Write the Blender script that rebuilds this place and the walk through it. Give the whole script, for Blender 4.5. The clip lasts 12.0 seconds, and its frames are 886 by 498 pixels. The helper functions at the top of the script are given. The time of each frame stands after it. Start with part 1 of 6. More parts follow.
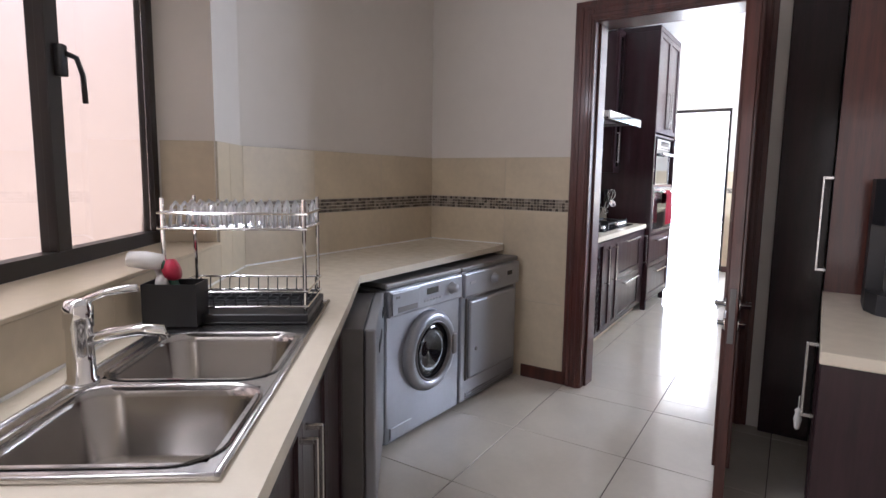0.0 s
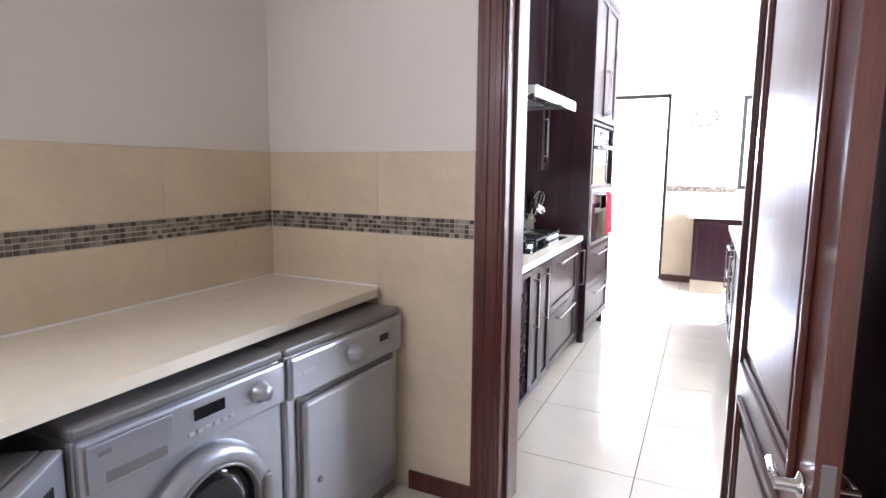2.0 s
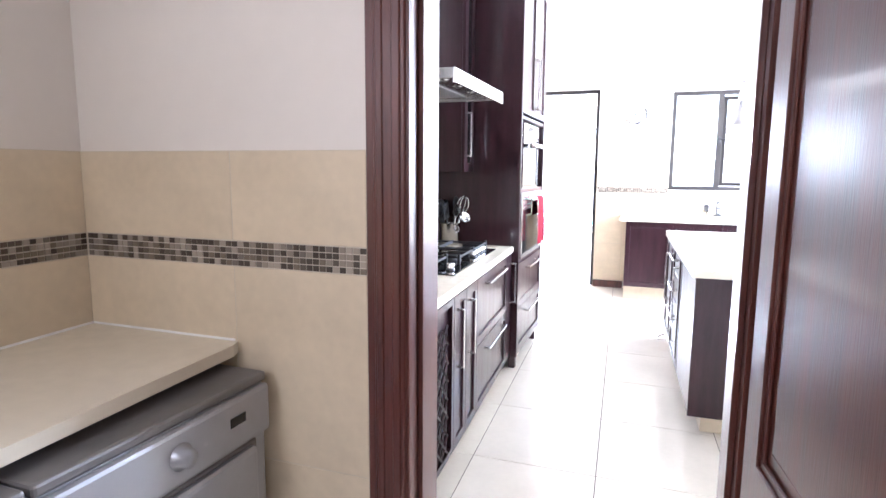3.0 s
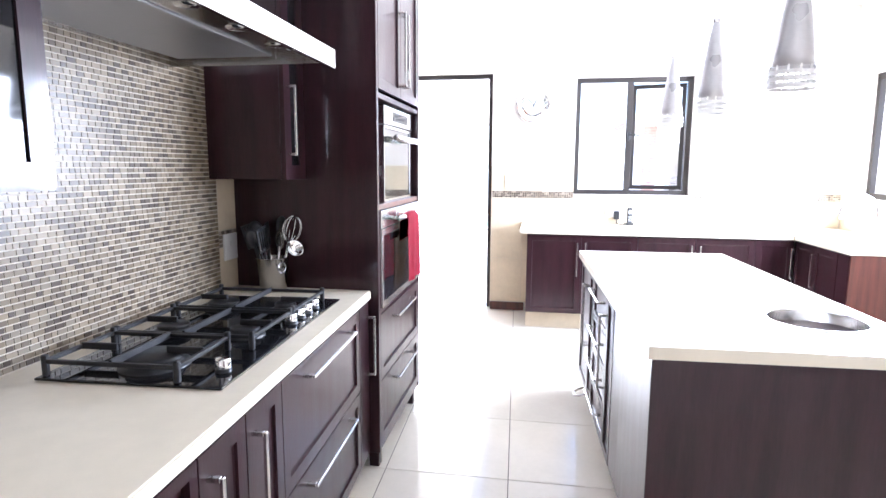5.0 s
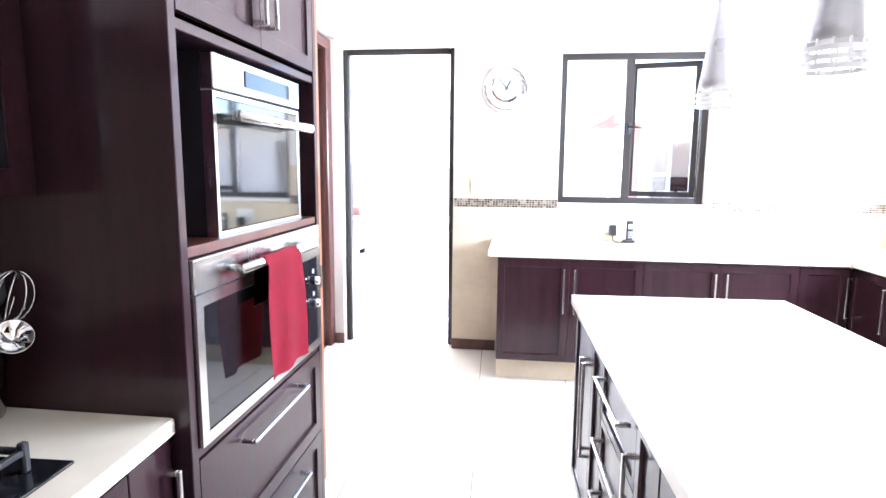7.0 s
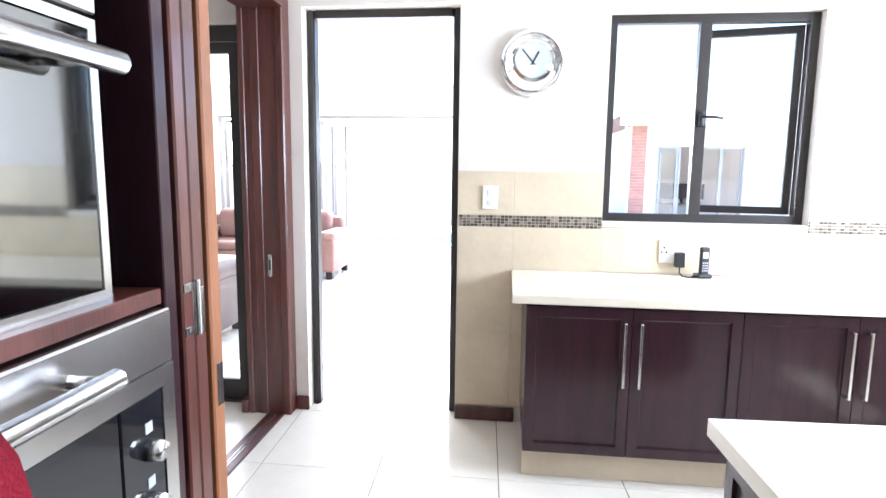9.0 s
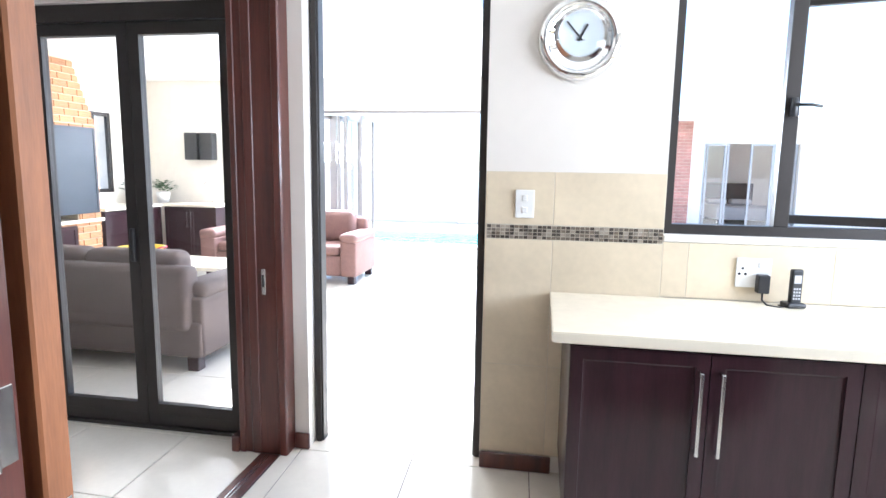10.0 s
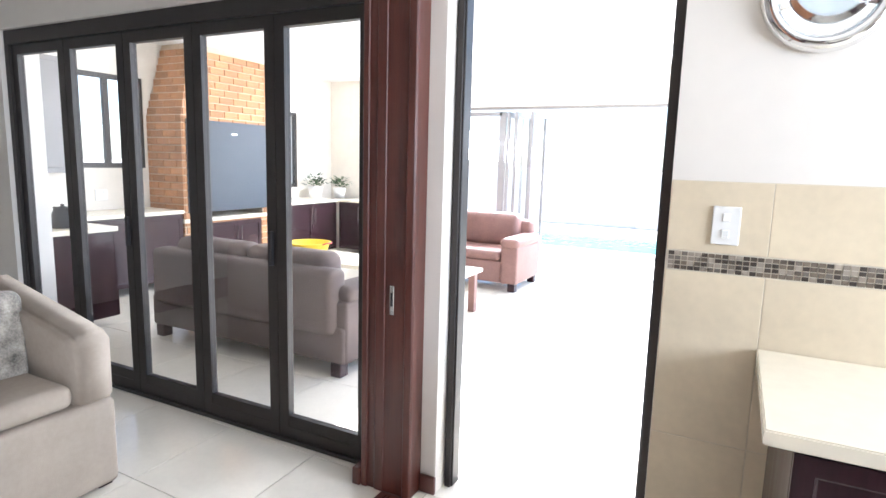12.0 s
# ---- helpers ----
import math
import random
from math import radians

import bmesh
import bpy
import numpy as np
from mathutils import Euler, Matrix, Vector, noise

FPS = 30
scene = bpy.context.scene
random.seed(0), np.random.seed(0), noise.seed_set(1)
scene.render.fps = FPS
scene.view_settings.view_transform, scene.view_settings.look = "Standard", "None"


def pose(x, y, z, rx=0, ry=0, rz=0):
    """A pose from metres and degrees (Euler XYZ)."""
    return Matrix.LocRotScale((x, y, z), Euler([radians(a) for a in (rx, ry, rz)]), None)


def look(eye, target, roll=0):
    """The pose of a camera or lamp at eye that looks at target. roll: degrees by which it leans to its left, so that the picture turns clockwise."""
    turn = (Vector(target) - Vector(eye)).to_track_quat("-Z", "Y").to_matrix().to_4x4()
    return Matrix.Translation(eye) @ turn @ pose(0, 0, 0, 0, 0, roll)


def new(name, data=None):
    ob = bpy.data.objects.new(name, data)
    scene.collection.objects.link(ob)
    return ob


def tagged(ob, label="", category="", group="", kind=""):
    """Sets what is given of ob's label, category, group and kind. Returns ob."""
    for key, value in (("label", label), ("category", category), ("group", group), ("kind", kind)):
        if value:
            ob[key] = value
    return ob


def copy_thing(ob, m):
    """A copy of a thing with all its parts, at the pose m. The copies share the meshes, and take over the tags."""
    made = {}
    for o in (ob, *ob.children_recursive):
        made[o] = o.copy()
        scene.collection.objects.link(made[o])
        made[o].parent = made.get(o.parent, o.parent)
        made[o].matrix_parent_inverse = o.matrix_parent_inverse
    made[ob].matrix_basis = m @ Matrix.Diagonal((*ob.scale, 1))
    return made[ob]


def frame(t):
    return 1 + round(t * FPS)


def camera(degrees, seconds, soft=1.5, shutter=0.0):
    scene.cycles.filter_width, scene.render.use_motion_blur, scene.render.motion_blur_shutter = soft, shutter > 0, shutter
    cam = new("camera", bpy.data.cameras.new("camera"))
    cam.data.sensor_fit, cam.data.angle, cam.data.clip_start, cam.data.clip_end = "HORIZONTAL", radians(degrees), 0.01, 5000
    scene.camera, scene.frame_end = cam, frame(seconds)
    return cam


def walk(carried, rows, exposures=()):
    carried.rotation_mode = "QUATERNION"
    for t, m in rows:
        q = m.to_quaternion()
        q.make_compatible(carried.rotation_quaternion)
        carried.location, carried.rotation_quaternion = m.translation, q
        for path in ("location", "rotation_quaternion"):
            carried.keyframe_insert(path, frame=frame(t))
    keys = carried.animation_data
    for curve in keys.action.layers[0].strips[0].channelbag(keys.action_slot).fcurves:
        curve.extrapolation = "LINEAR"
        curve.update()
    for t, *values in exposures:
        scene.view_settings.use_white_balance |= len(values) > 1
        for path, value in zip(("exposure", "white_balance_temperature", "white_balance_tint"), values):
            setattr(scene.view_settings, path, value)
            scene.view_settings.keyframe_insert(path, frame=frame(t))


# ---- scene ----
cam = camera(75.3, 12.0)
PATH = [
    (0, (0.223, 0.561, 1.325), (-0.871, 2.217, 1.077), 0.8),
    (0.5, (0.129, 0.871, 1.357), (-0.941, 2.54, 1.09), 0.9),
    (1, (0.011, 1.222, 1.37), (-1.028, 2.909, 1.097), 0.8),
    (1.5, (-0.088, 1.592, 1.377), (-1.05, 3.324, 1.104), 0.8),
    (2, (-0.219, 1.938, 1.385), (-1.104, 3.71, 1.114), 0.6),
    (2.5, (-0.335, 2.255, 1.405), (-1.106, 4.08, 1.129), 0.8),
    (3, (-0.395, 2.593, 1.408), (-1.054, 4.462, 1.135), 0.4),
    (3.5, (-0.456, 2.919, 1.416), (-0.988, 4.828, 1.144), 0.1),
    (5.5, (-0.498, 4.312, 1.457), (-0.8, 6.269, 1.175), 0.4),
    (6, (-0.505, 4.638, 1.462), (-0.79, 6.597, 1.18), 0.4),
    (6.5, (-0.492, 4.957, 1.465), (-0.757, 6.919, 1.182), 0.4),
    (7, (-0.474, 5.289, 1.468), (-0.724, 7.253, 1.182), 0.5),
    (9, (-0.691, 6.519, 1.46), (-0.908, 8.489, 1.193), 0.7),
    (9.5, (-0.696, 6.814, 1.466), (-0.947, 8.779, 1.195), 0.8),
    (10, (-0.711, 7.083, 1.476), (-1.042, 9.035, 1.198), 0.9),
    (10.5, (-0.745, 7.302, 1.497), (-1.2, 9.228, 1.209), 1.0),
    (11, (-0.765, 7.464, 1.5), (-1.363, 9.35, 1.207), 1.1),
    (11.5, (-0.756, 7.573, 1.496), (-1.518, 9.398, 1.204), 1.4),
    (12, (-0.762, 7.619, 1.505), (-1.656, 9.383, 1.206), 1.6),
]
EXPOSURES = [(0, 2.4, 5550, 15), (0.5, 2.48, 5550, 15), (1.5, 2.95, 5500, 15), (2.5, 3.5, 5450, 16), (3.5, 3.65, 5350, 15), (5.5, 2.8, 5500, 16), (7, 2.82, 5500, 16), (9, 2.05, 5500, 11), (10, 1.78, 5550, 10), (12, 1.8, 5700, 10)]
walk(cam, [(t, look(eye, target, roll)) for t, eye, target, roll in PATH], EXPOSURES)

# ---- world, sun, large lights ----
world = bpy.data.worlds.new("world")
scene.world = world
world.use_nodes = True
sky = world.node_tree.nodes.new("ShaderNodeTexSky")
sky.sky_type, sky.sun_disc = "NISHITA", False
sky.sun_elevation, sky.sun_rotation = radians(63), radians(80)
world.node_tree.links.new(sky.outputs[0], world.node_tree.nodes["Background"].inputs[0])
world.node_tree.nodes["Background"].inputs[1].default_value = 0.15


def lamp(name, kind, m, energy, color, **more):
    data = bpy.data.lights.new(name, kind)
    data.energy, data.color = energy, color
    ob = new(name, data)
    ob.matrix_world = m
    if kind == "SUN":
        data.angle = more["angle"]
    else:
        data.shape, data.size, data.size_y = "RECTANGLE", more["size"], more["size_y"]
    return ob


lamp("sun", "SUN", look((6, 1.0, 12), (0, 0, 0)), 5.0, (1, 0.95, 0.88), angle=radians(0.5))
lamp("skylight_right_window", "AREA", look((2.35, 8.4, 1.72), (0, 7.9, 1.4)), 62, (0.93, 0.96, 1), size=2.1, size_y=1.05)

lamp("daylight_back_door", "AREA", look((0.58, -1.72, 1.15), (-0.6, 3.0, 1.1)), 1.5, (1, 0.90, 0.78), size=0.75, size_y=1.9)
lamp("skylight_laundry_window", "AREA", look((-1.40, 1.23, 2.05), (1.4, 2.3, 1.45)), 4.2, (1, 0.93, 0.88), size=1.7, size_y=0.18)
lamp("skylight_pool_opening", "AREA", look((-3.2, 15.64, 1.92), (-3.6, 10.0, 0.6)), 145, (0.97, 0.98, 1), size=4.3, size_y=0.75)

# ---- materials ----


def material(name, color, rough=0.5, metal=0.0, var=0.12, scale=6.0, stretch=(1, 1, 1), bump=0.0, bump_scale=60.0,
             coat=0.0, tone=None, each=0.0, rough_var=0.08, island=False):
    """Principled surface: colour clouds at two scales, roughness variation, fine relief."""
    m = bpy.data.materials.new(name)
    m.use_nodes = True
    nt = m.node_tree
    n, link = nt.nodes, nt.links.new
    b = n["Principled BSDF"]
    co = n.new("ShaderNodeTexCoord")
    mp = n.new("ShaderNodeMapping")
    mp.inputs["Scale"].default_value = stretch
    link(co.outputs["Object"], mp.inputs[0])
    big, fine = n.new("ShaderNodeTexNoise"), n.new("ShaderNodeTexNoise")
    big.inputs["Scale"].default_value, big.inputs["Detail"].default_value = scale, 3
    fine.inputs["Scale"].default_value, fine.inputs["Detail"].default_value = scale * 9, 2
    link(mp.outputs[0], big.inputs["Vector"])
    link(mp.outputs[0], fine.inputs["Vector"])
    add = n.new("ShaderNodeMath")
    add.operation = "MULTIPLY_ADD"
    add.inputs[1].default_value = 0.4
    link(fine.outputs[0], add.inputs[0])
    link(big.outputs[0], add.inputs[2])
    ramp = n.new("ShaderNodeValToRGB")
    ramp.color_ramp.elements[0].position, ramp.color_ramp.elements[1].position = 0.45, 0.95
    lo = tone or [c * (1 - var) for c in color]
    hi = [min(1, c * (1 + var)) for c in color]
    ramp.color_ramp.elements[0].color = (*lo, 1)
    ramp.color_ramp.elements[1].color = (*hi, 1)
    link(add.outputs[0], ramp.inputs[0])
    last = ramp.outputs[0]
    if each:
        hsv = n.new("ShaderNodeHueSaturation")
        rng = n.new("ShaderNodeMapRange")
        rng.inputs[3].default_value, rng.inputs[4].default_value = 1 - each, 1 + each
        src = n.new("ShaderNodeNewGeometry").outputs["Random Per Island"] if island else n.new("ShaderNodeObjectInfo").outputs["Random"]
        link(src, rng.inputs[0])
        link(rng.outputs[0], hsv.inputs["Value"])
        link(last, hsv.inputs["Color"])
        last = hsv.outputs[0]
    link(last, b.inputs["Base Color"])
    b.inputs["Metallic"].default_value = metal
    rr = n.new("ShaderNodeMapRange")
    rr.inputs[3].default_value, rr.inputs[4].default_value = max(0.02, rough - rough_var), min(1, rough + rough_var)
    link(big.outputs[0], rr.inputs[0])
    link(rr.outputs[0], b.inputs["Roughness"])
    b.inputs["Coat Weight"].default_value, b.inputs["Coat Roughness"].default_value = coat, 0.12
    if bump:
        bt = n.new("ShaderNodeTexNoise")
        bt.inputs["Scale"].default_value, bt.inputs["Detail"].default_value = bump_scale, 4
        link(mp.outputs[0], bt.inputs["Vector"])
        bp = n.new("ShaderNodeBump")
        bp.inputs["Strength"].default_value, bp.inputs["Distance"].default_value = bump, 0.01
        link(bt.outputs[0], bp.inputs["Height"])
        link(bp.outputs[0], b.inputs["Normal"])
    return m


def mosaic_material(name, island, band=False):
    """Small stone and glass chips: each takes one of a few browns, creams and greys."""
    m = bpy.data.materials.new(name)
    m.use_nodes = True
    n, link = m.node_tree.nodes, m.node_tree.links.new
    src = n.new("ShaderNodeNewGeometry").outputs["Random Per Island"] if island else n.new("ShaderNodeObjectInfo").outputs["Random"]
    ramp = n.new("ShaderNodeValToRGB")
    ramp.color_ramp.interpolation = "CONSTANT"
    tones = [(0, (0.07, 0.05, 0.033)), (0.14, (0.18, 0.138, 0.088)), (0.38, (0.25, 0.20, 0.135)), (0.58, (0.13, 0.096, 0.062)), (0.74, (0.22, 0.185, 0.135)), (0.90, (0.10, 0.075, 0.052))]
    if band:
        tones = [(0, (0.06, 0.047, 0.037)), (0.22, (0.17, 0.135, 0.10)), (0.42, (0.36, 0.31, 0.25)), (0.6, (0.10, 0.08, 0.06)), (0.76, (0.27, 0.23, 0.185)), (0.9, (0.17, 0.145, 0.12))]
    while len(ramp.color_ramp.elements) < len(tones):
        ramp.color_ramp.elements.new(0.5)
    for e, (p, c) in zip(ramp.color_ramp.elements, tones):
        e.position, e.color = p, (*c, 1)
    link(src, ramp.inputs[0])
    link(ramp.outputs[0], n["Principled BSDF"].inputs["Base Color"])
    n["Principled BSDF"].inputs["Roughness"].default_value = 0.28
    return m


def glass_material(name, color=(1, 1, 1), rough=0.0):
    m = bpy.data.materials.new(name)
    m.use_nodes = True
    b = m.node_tree.nodes["Principled BSDF"]
    b.inputs["Base Color"].default_value = (*color, 1)
    b.inputs["Transmission Weight"].default_value, b.inputs["Roughness"].default_value, b.inputs["IOR"].default_value = 1, rough, 1.45
    return m


M = {
    "espresso": material("espresso", (0.027, 0.0092, 0.0128), 0.40, var=0.3, scale=3, stretch=(6, 6, 0.6), bump=0.05, bump_scale=40, coat=0.55),
    "mahogany": material("mahogany", (0.080, 0.020, 0.013), 0.40, var=0.4, scale=3, stretch=(9, 9, 0.5), bump=0.08, bump_scale=30, coat=0.5),
    "raw_edge": material("raw_edge", (0.27, 0.105, 0.042), 0.5, var=0.25, scale=5, stretch=(6, 6, 0.7), bump=0.06),
    "quartz": material("quartz", (0.78, 0.71, 0.57), 0.22, var=0.025, scale=18),
    "porcelain": material("porcelain", (0.72, 0.67, 0.58), 0.13, var=0.05, scale=4, each=0.025, rough_var=0.05),
    "grout_dark": material("grout_dark", (0.10, 0.09, 0.08), 0.9, var=0.2, scale=20),
    "grout_light": material("grout_light", (0.58, 0.52, 0.42), 0.9, var=0.08, scale=20),
    "paint": material("paint", (0.74, 0.695, 0.635), 0.75, var=0.03, scale=1.5, bump=0.03, bump_scale=90),
    "ceiling_paint": material("ceiling_paint", (0.85, 0.84, 0.82), 0.85, var=0.02, scale=1.5),
    "wall_tile": material("wall_tile", (0.63, 0.535, 0.385), 0.45, var=0.09, scale=3.5, each=0.04, bump=0.02, bump_scale=25),
    "mosaic": mosaic_material("mosaic", False, True),
    "mosaic_band": mosaic_material("mosaic_band", True, True),
    "mosaic_joined": mosaic_material("mosaic_joined", True),
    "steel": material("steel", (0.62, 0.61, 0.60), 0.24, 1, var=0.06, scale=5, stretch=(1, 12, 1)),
    # same steel with dark reflections put into its colour, for sink bowls and bucket
    "steel_darkened": material("steel_darkened", (0.40, 0.38, 0.36), 0.2, 1, var=0.08, scale=5),
    "chrome": material("chrome", (0.85, 0.85, 0.85), 0.07, 1, var=0.02, rough_var=0.02),
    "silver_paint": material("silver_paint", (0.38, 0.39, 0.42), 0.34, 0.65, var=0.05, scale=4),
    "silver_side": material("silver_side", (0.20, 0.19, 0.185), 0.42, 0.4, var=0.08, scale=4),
    "black_glass": material("black_glass", (0.012, 0.012, 0.014), 0.05, var=0.1, rough_var=0.02),
    "oven_glass": material("oven_glass", (0.17, 0.175, 0.175), 0.05, 1.0, var=0.05, rough_var=0.02),
    "iron": material("iron", (0.018, 0.018, 0.02), 0.45, var=0.2, scale=20, bump=0.1),
    "black_plastic": material("black_plastic", (0.02, 0.02, 0.022), 0.4, var=0.15),
    "rubber": material("rubber", (0.03, 0.03, 0.032), 0.6),
    "alu_dark": material("alu_dark", (0.035, 0.030, 0.027), 0.42, 0.3, var=0.1),
    # dark aluminium washed out by flare, the haze put into the colour
    "alu_flare": material("alu_flare", (0.30, 0.29, 0.29), 0.4, 0.3, var=0.06),
    "white_plastic": material("white_plastic", (0.80, 0.79, 0.76), 0.3, var=0.02),
    "grey_plastic": material("grey_plastic", (0.45, 0.45, 0.46), 0.4, var=0.04),
    "label_blue": material("label_blue", (0.03, 0.16, 0.22), 0.3),
    "red_cloth": material("red_cloth", (0.36, 0.013, 0.035), 0.95, var=0.15, scale=12, bump=0.4, bump_scale=220),
    "red_plastic": material("red_plastic", (0.55, 0.03, 0.07), 0.4),
    "green_plastic": material("green_plastic", (0.03, 0.09, 0.05), 0.5),
    "slipcover": material("slipcover", (0.37, 0.31, 0.25), 0.95, var=0.1, scale=5, bump=0.35, bump_scale=300),
    "cushion_print": material("cushion_print", (0.30, 0.27, 0.23), 0.95, var=0.7, scale=14, bump=0.3, bump_scale=200),
    "suede": material("suede", (0.13, 0.099, 0.089), 0.9, var=0.15, scale=4, bump=0.2, bump_scale=150),
    "leather": material("leather", (0.23, 0.125, 0.105), 0.5, var=0.18, scale=5, bump=0.25, bump_scale=60),
    "brick": material("brick", (0.42, 0.205, 0.09), 0.85, var=0.2, scale=8, each=0.22, bump=0.4, bump_scale=40),
    "brick_pale": material("brick_pale", (0.50, 0.24, 0.20), 0.85, var=0.15, scale=8, each=0.12, bump=0.3, bump_scale=40),
    "mortar": material("mortar", (0.58, 0.46, 0.33), 0.95, var=0.1, scale=15),
    "shutter": material("shutter", (0.018, 0.028, 0.042), 0.6, 0.0, var=0.1),
    "outer_plaster": material("outer_plaster", (0.80, 0.75, 0.67), 0.9, var=0.06, scale=1.5, bump=0.1),
    "peach_plaster": material("peach_plaster", (0.245, 0.178, 0.14), 0.9, var=0.05, scale=1.2, bump=0.08),
    "paving": material("paving", (0.55, 0.50, 0.43), 0.8, var=0.1, scale=2, bump=0.1),
    "water": material("water", (0.05, 0.50, 0.46), 0.06, var=0.1, scale=3, bump=0.1, bump_scale=6),
    "roof_tile": material("roof_tile", (0.24, 0.13, 0.10), 0.8, var=0.2, scale=5),
    "yellow_plastic": material("yellow_plastic", (0.75, 0.52, 0.02), 0.4),
    "leaf": material("leaf", (0.06, 0.12, 0.04), 0.6, var=0.3, scale=10, each=0.2),
    "clock_face": material("clock_face", (0.70, 0.76, 0.77), 0.4, var=0.02),
    "glass": glass_material("glass"),
    "acrylic": glass_material("acrylic", (0.97, 0.98, 1.0), 0.3),
    "bed_linen": material("bed_linen", (0.70, 0.69, 0.70), 0.9, var=0.05),
    "shade_grey": material("shade_grey", (0.58, 0.57, 0.58), 0.3, 0.4, var=0.1),
}
M["espresso"].node_tree.nodes["Principled BSDF"].inputs["Specular IOR Level"].default_value = 0.15

# ---- mesh helpers ----


def box(bm, x0, y0, z0, x1, y1, z1, bevel=0.0, seg=2):
    """A box, with rounded edges where bevel is given, added to bm."""
    vs = bmesh.ops.create_cube(bm, size=1)["verts"]
    for v in vs:
        v.co = Vector(((x0 + x1) / 2 + v.co.x * (x1 - x0), (y0 + y1) / 2 + v.co.y * (y1 - y0), (z0 + z1) / 2 + v.co.z * (z1 - z0)))
    if bevel:
        bmesh.ops.bevel(bm, geom=list({e for v in vs for e in v.link_edges}), offset=bevel, segments=seg, affect="EDGES", profile=0.5)
    return bm


def B(x0, y0, z0, x1, y1, z1, bevel=0.0, seg=2):
    return box(bmesh.new(), x0, y0, z0, x1, y1, z1, bevel, seg)


def rod(bm, a, b, r0, r1=None, seg=12, caps=True):
    """A round bar from a to b."""
    a, b = Vector(a), Vector(b)
    d = b - a
    m = Matrix.Translation((a + b) / 2) @ d.to_track_quat("Z", "Y").to_matrix().to_4x4()
    bmesh.ops.create_cone(bm, cap_ends=caps, segments=seg, radius1=r0, radius2=r0 if r1 is None else r1, depth=d.length, matrix=m)
    return bm


def tube(bm, pts, r, seg=8):
    """A bent round bar through pts, with mitred joints."""
    pts = [Vector(p) for p in pts]
    rings = []
    up = Vector((0.3, 0.2, 1)).normalized()
    for i, p in enumerate(pts):
        d = (pts[min(i + 1, len(pts) - 1)] - pts[max(i - 1, 0)]).normalized()
        s = d.cross(up)
        s = s.normalized() if s.length > 1e-4 else Vector((1, 0, 0))
        u = s.cross(d)
        rings.append([bm.verts.new(p + r * (math.cos(k * math.tau / seg) * s + math.sin(k * math.tau / seg) * u)) for k in range(seg)])
    for a, b in zip(rings, rings[1:]):
        for k in range(seg):
            bm.faces.new((a[k], a[(k + 1) % seg], b[(k + 1) % seg], b[k]))
    bm.faces.new(rings[0][::-1])
    bm.faces.new(rings[-1])
    return bm


def lathe(bm, prof, seg=32, m=Matrix()):
    """A turned shape: prof is a list of (radius, height)."""
    rings = []
    for r, z in prof:
        rings.append([bm.verts.new(m @ Vector((max(r, 1e-4) * math.cos(k * math.tau / seg), max(r, 1e-4) * math.sin(k * math.tau / seg), z))) for k in range(seg)])
    for a, b in zip(rings, rings[1:]):
        for k in range(seg):
            bm.faces.new((a[k], a[(k + 1) % seg], b[(k + 1) % seg], b[k]))
    return bm


def prism(bm, pts, z0, z1):
    """An upright block on the polygon pts."""
    lo = [bm.verts.new((x, y, z0)) for x, y in pts]
    hi = [bm.verts.new((x, y, z1)) for x, y in pts]
    bm.faces.new(lo[::-1])
    bm.faces.new(hi)
    for k in range(len(pts)):
        j = (k + 1) % len(pts)
        bm.faces.new((lo[k], lo[j], hi[j], hi[k]))
    return bm


def link_mesh(name, bm, mat, smooth=False):
    bmesh.ops.recalc_face_normals(bm, faces=bm.faces)
    me = bpy.data.meshes.new(name)
    bm.to_mesh(me)
    bm.free()
    me.materials.append(M[mat])
    if smooth:
        me.polygons.foreach_set("use_smooth", [True] * len(me.polygons))
        me.update()
    return new(name, me)


def part(name, bm, mat, parent, label="", smooth=False):
    ob = link_mesh(name, bm, mat, smooth)
    ob.parent = parent
    return tagged(ob, label)


def thing(name, m, label, category, group=""):
    ob = new(name)
    ob.empty_display_size = 0.1
    ob.matrix_world = m
    return tagged(ob, label, category, group)


def single(name, bm, mat, m, label, category, group="", smooth=False):
    ob = link_mesh(name, bm, mat, smooth)
    ob.matrix_world = m
    return tagged(ob, label, category, group)


def structure(name, bm, mat, label, category="", smooth=False):
    return tagged(link_mesh(name, bm, mat, smooth), label, category or name.split("_")[0], kind="structure")


AT = Matrix.Translation

# ---- plan ----
LX, LY = -2.155, 4.00            # laundry: left wall, door wall
WT = 0.20                       # wall thickness
KX, KXR = -1.90, 2.25           # kitchen: left and right wall
CY = 9.79                       # clock wall
KH, LH = 2.88, 2.80             # ceilings
D0, D1, DH = -1.012, -0.135, 2.275   # door between laundry and kitchen
N40 = Vector((0.7986, 0.6018))    # into the room from the slanted laundry wall
T40 = Vector((0.6018, -0.7986))   # along it, towards the start
ROT40 = 127
P40 = Vector((-2.155, 2.403))     # corner of slanted wall and left wall


def slant(u, v):
    """u metres along the slanted wall from the corner, v metres into the room."""
    p = P40 + T40 * u + N40 * v
    return (p.x, p.y)


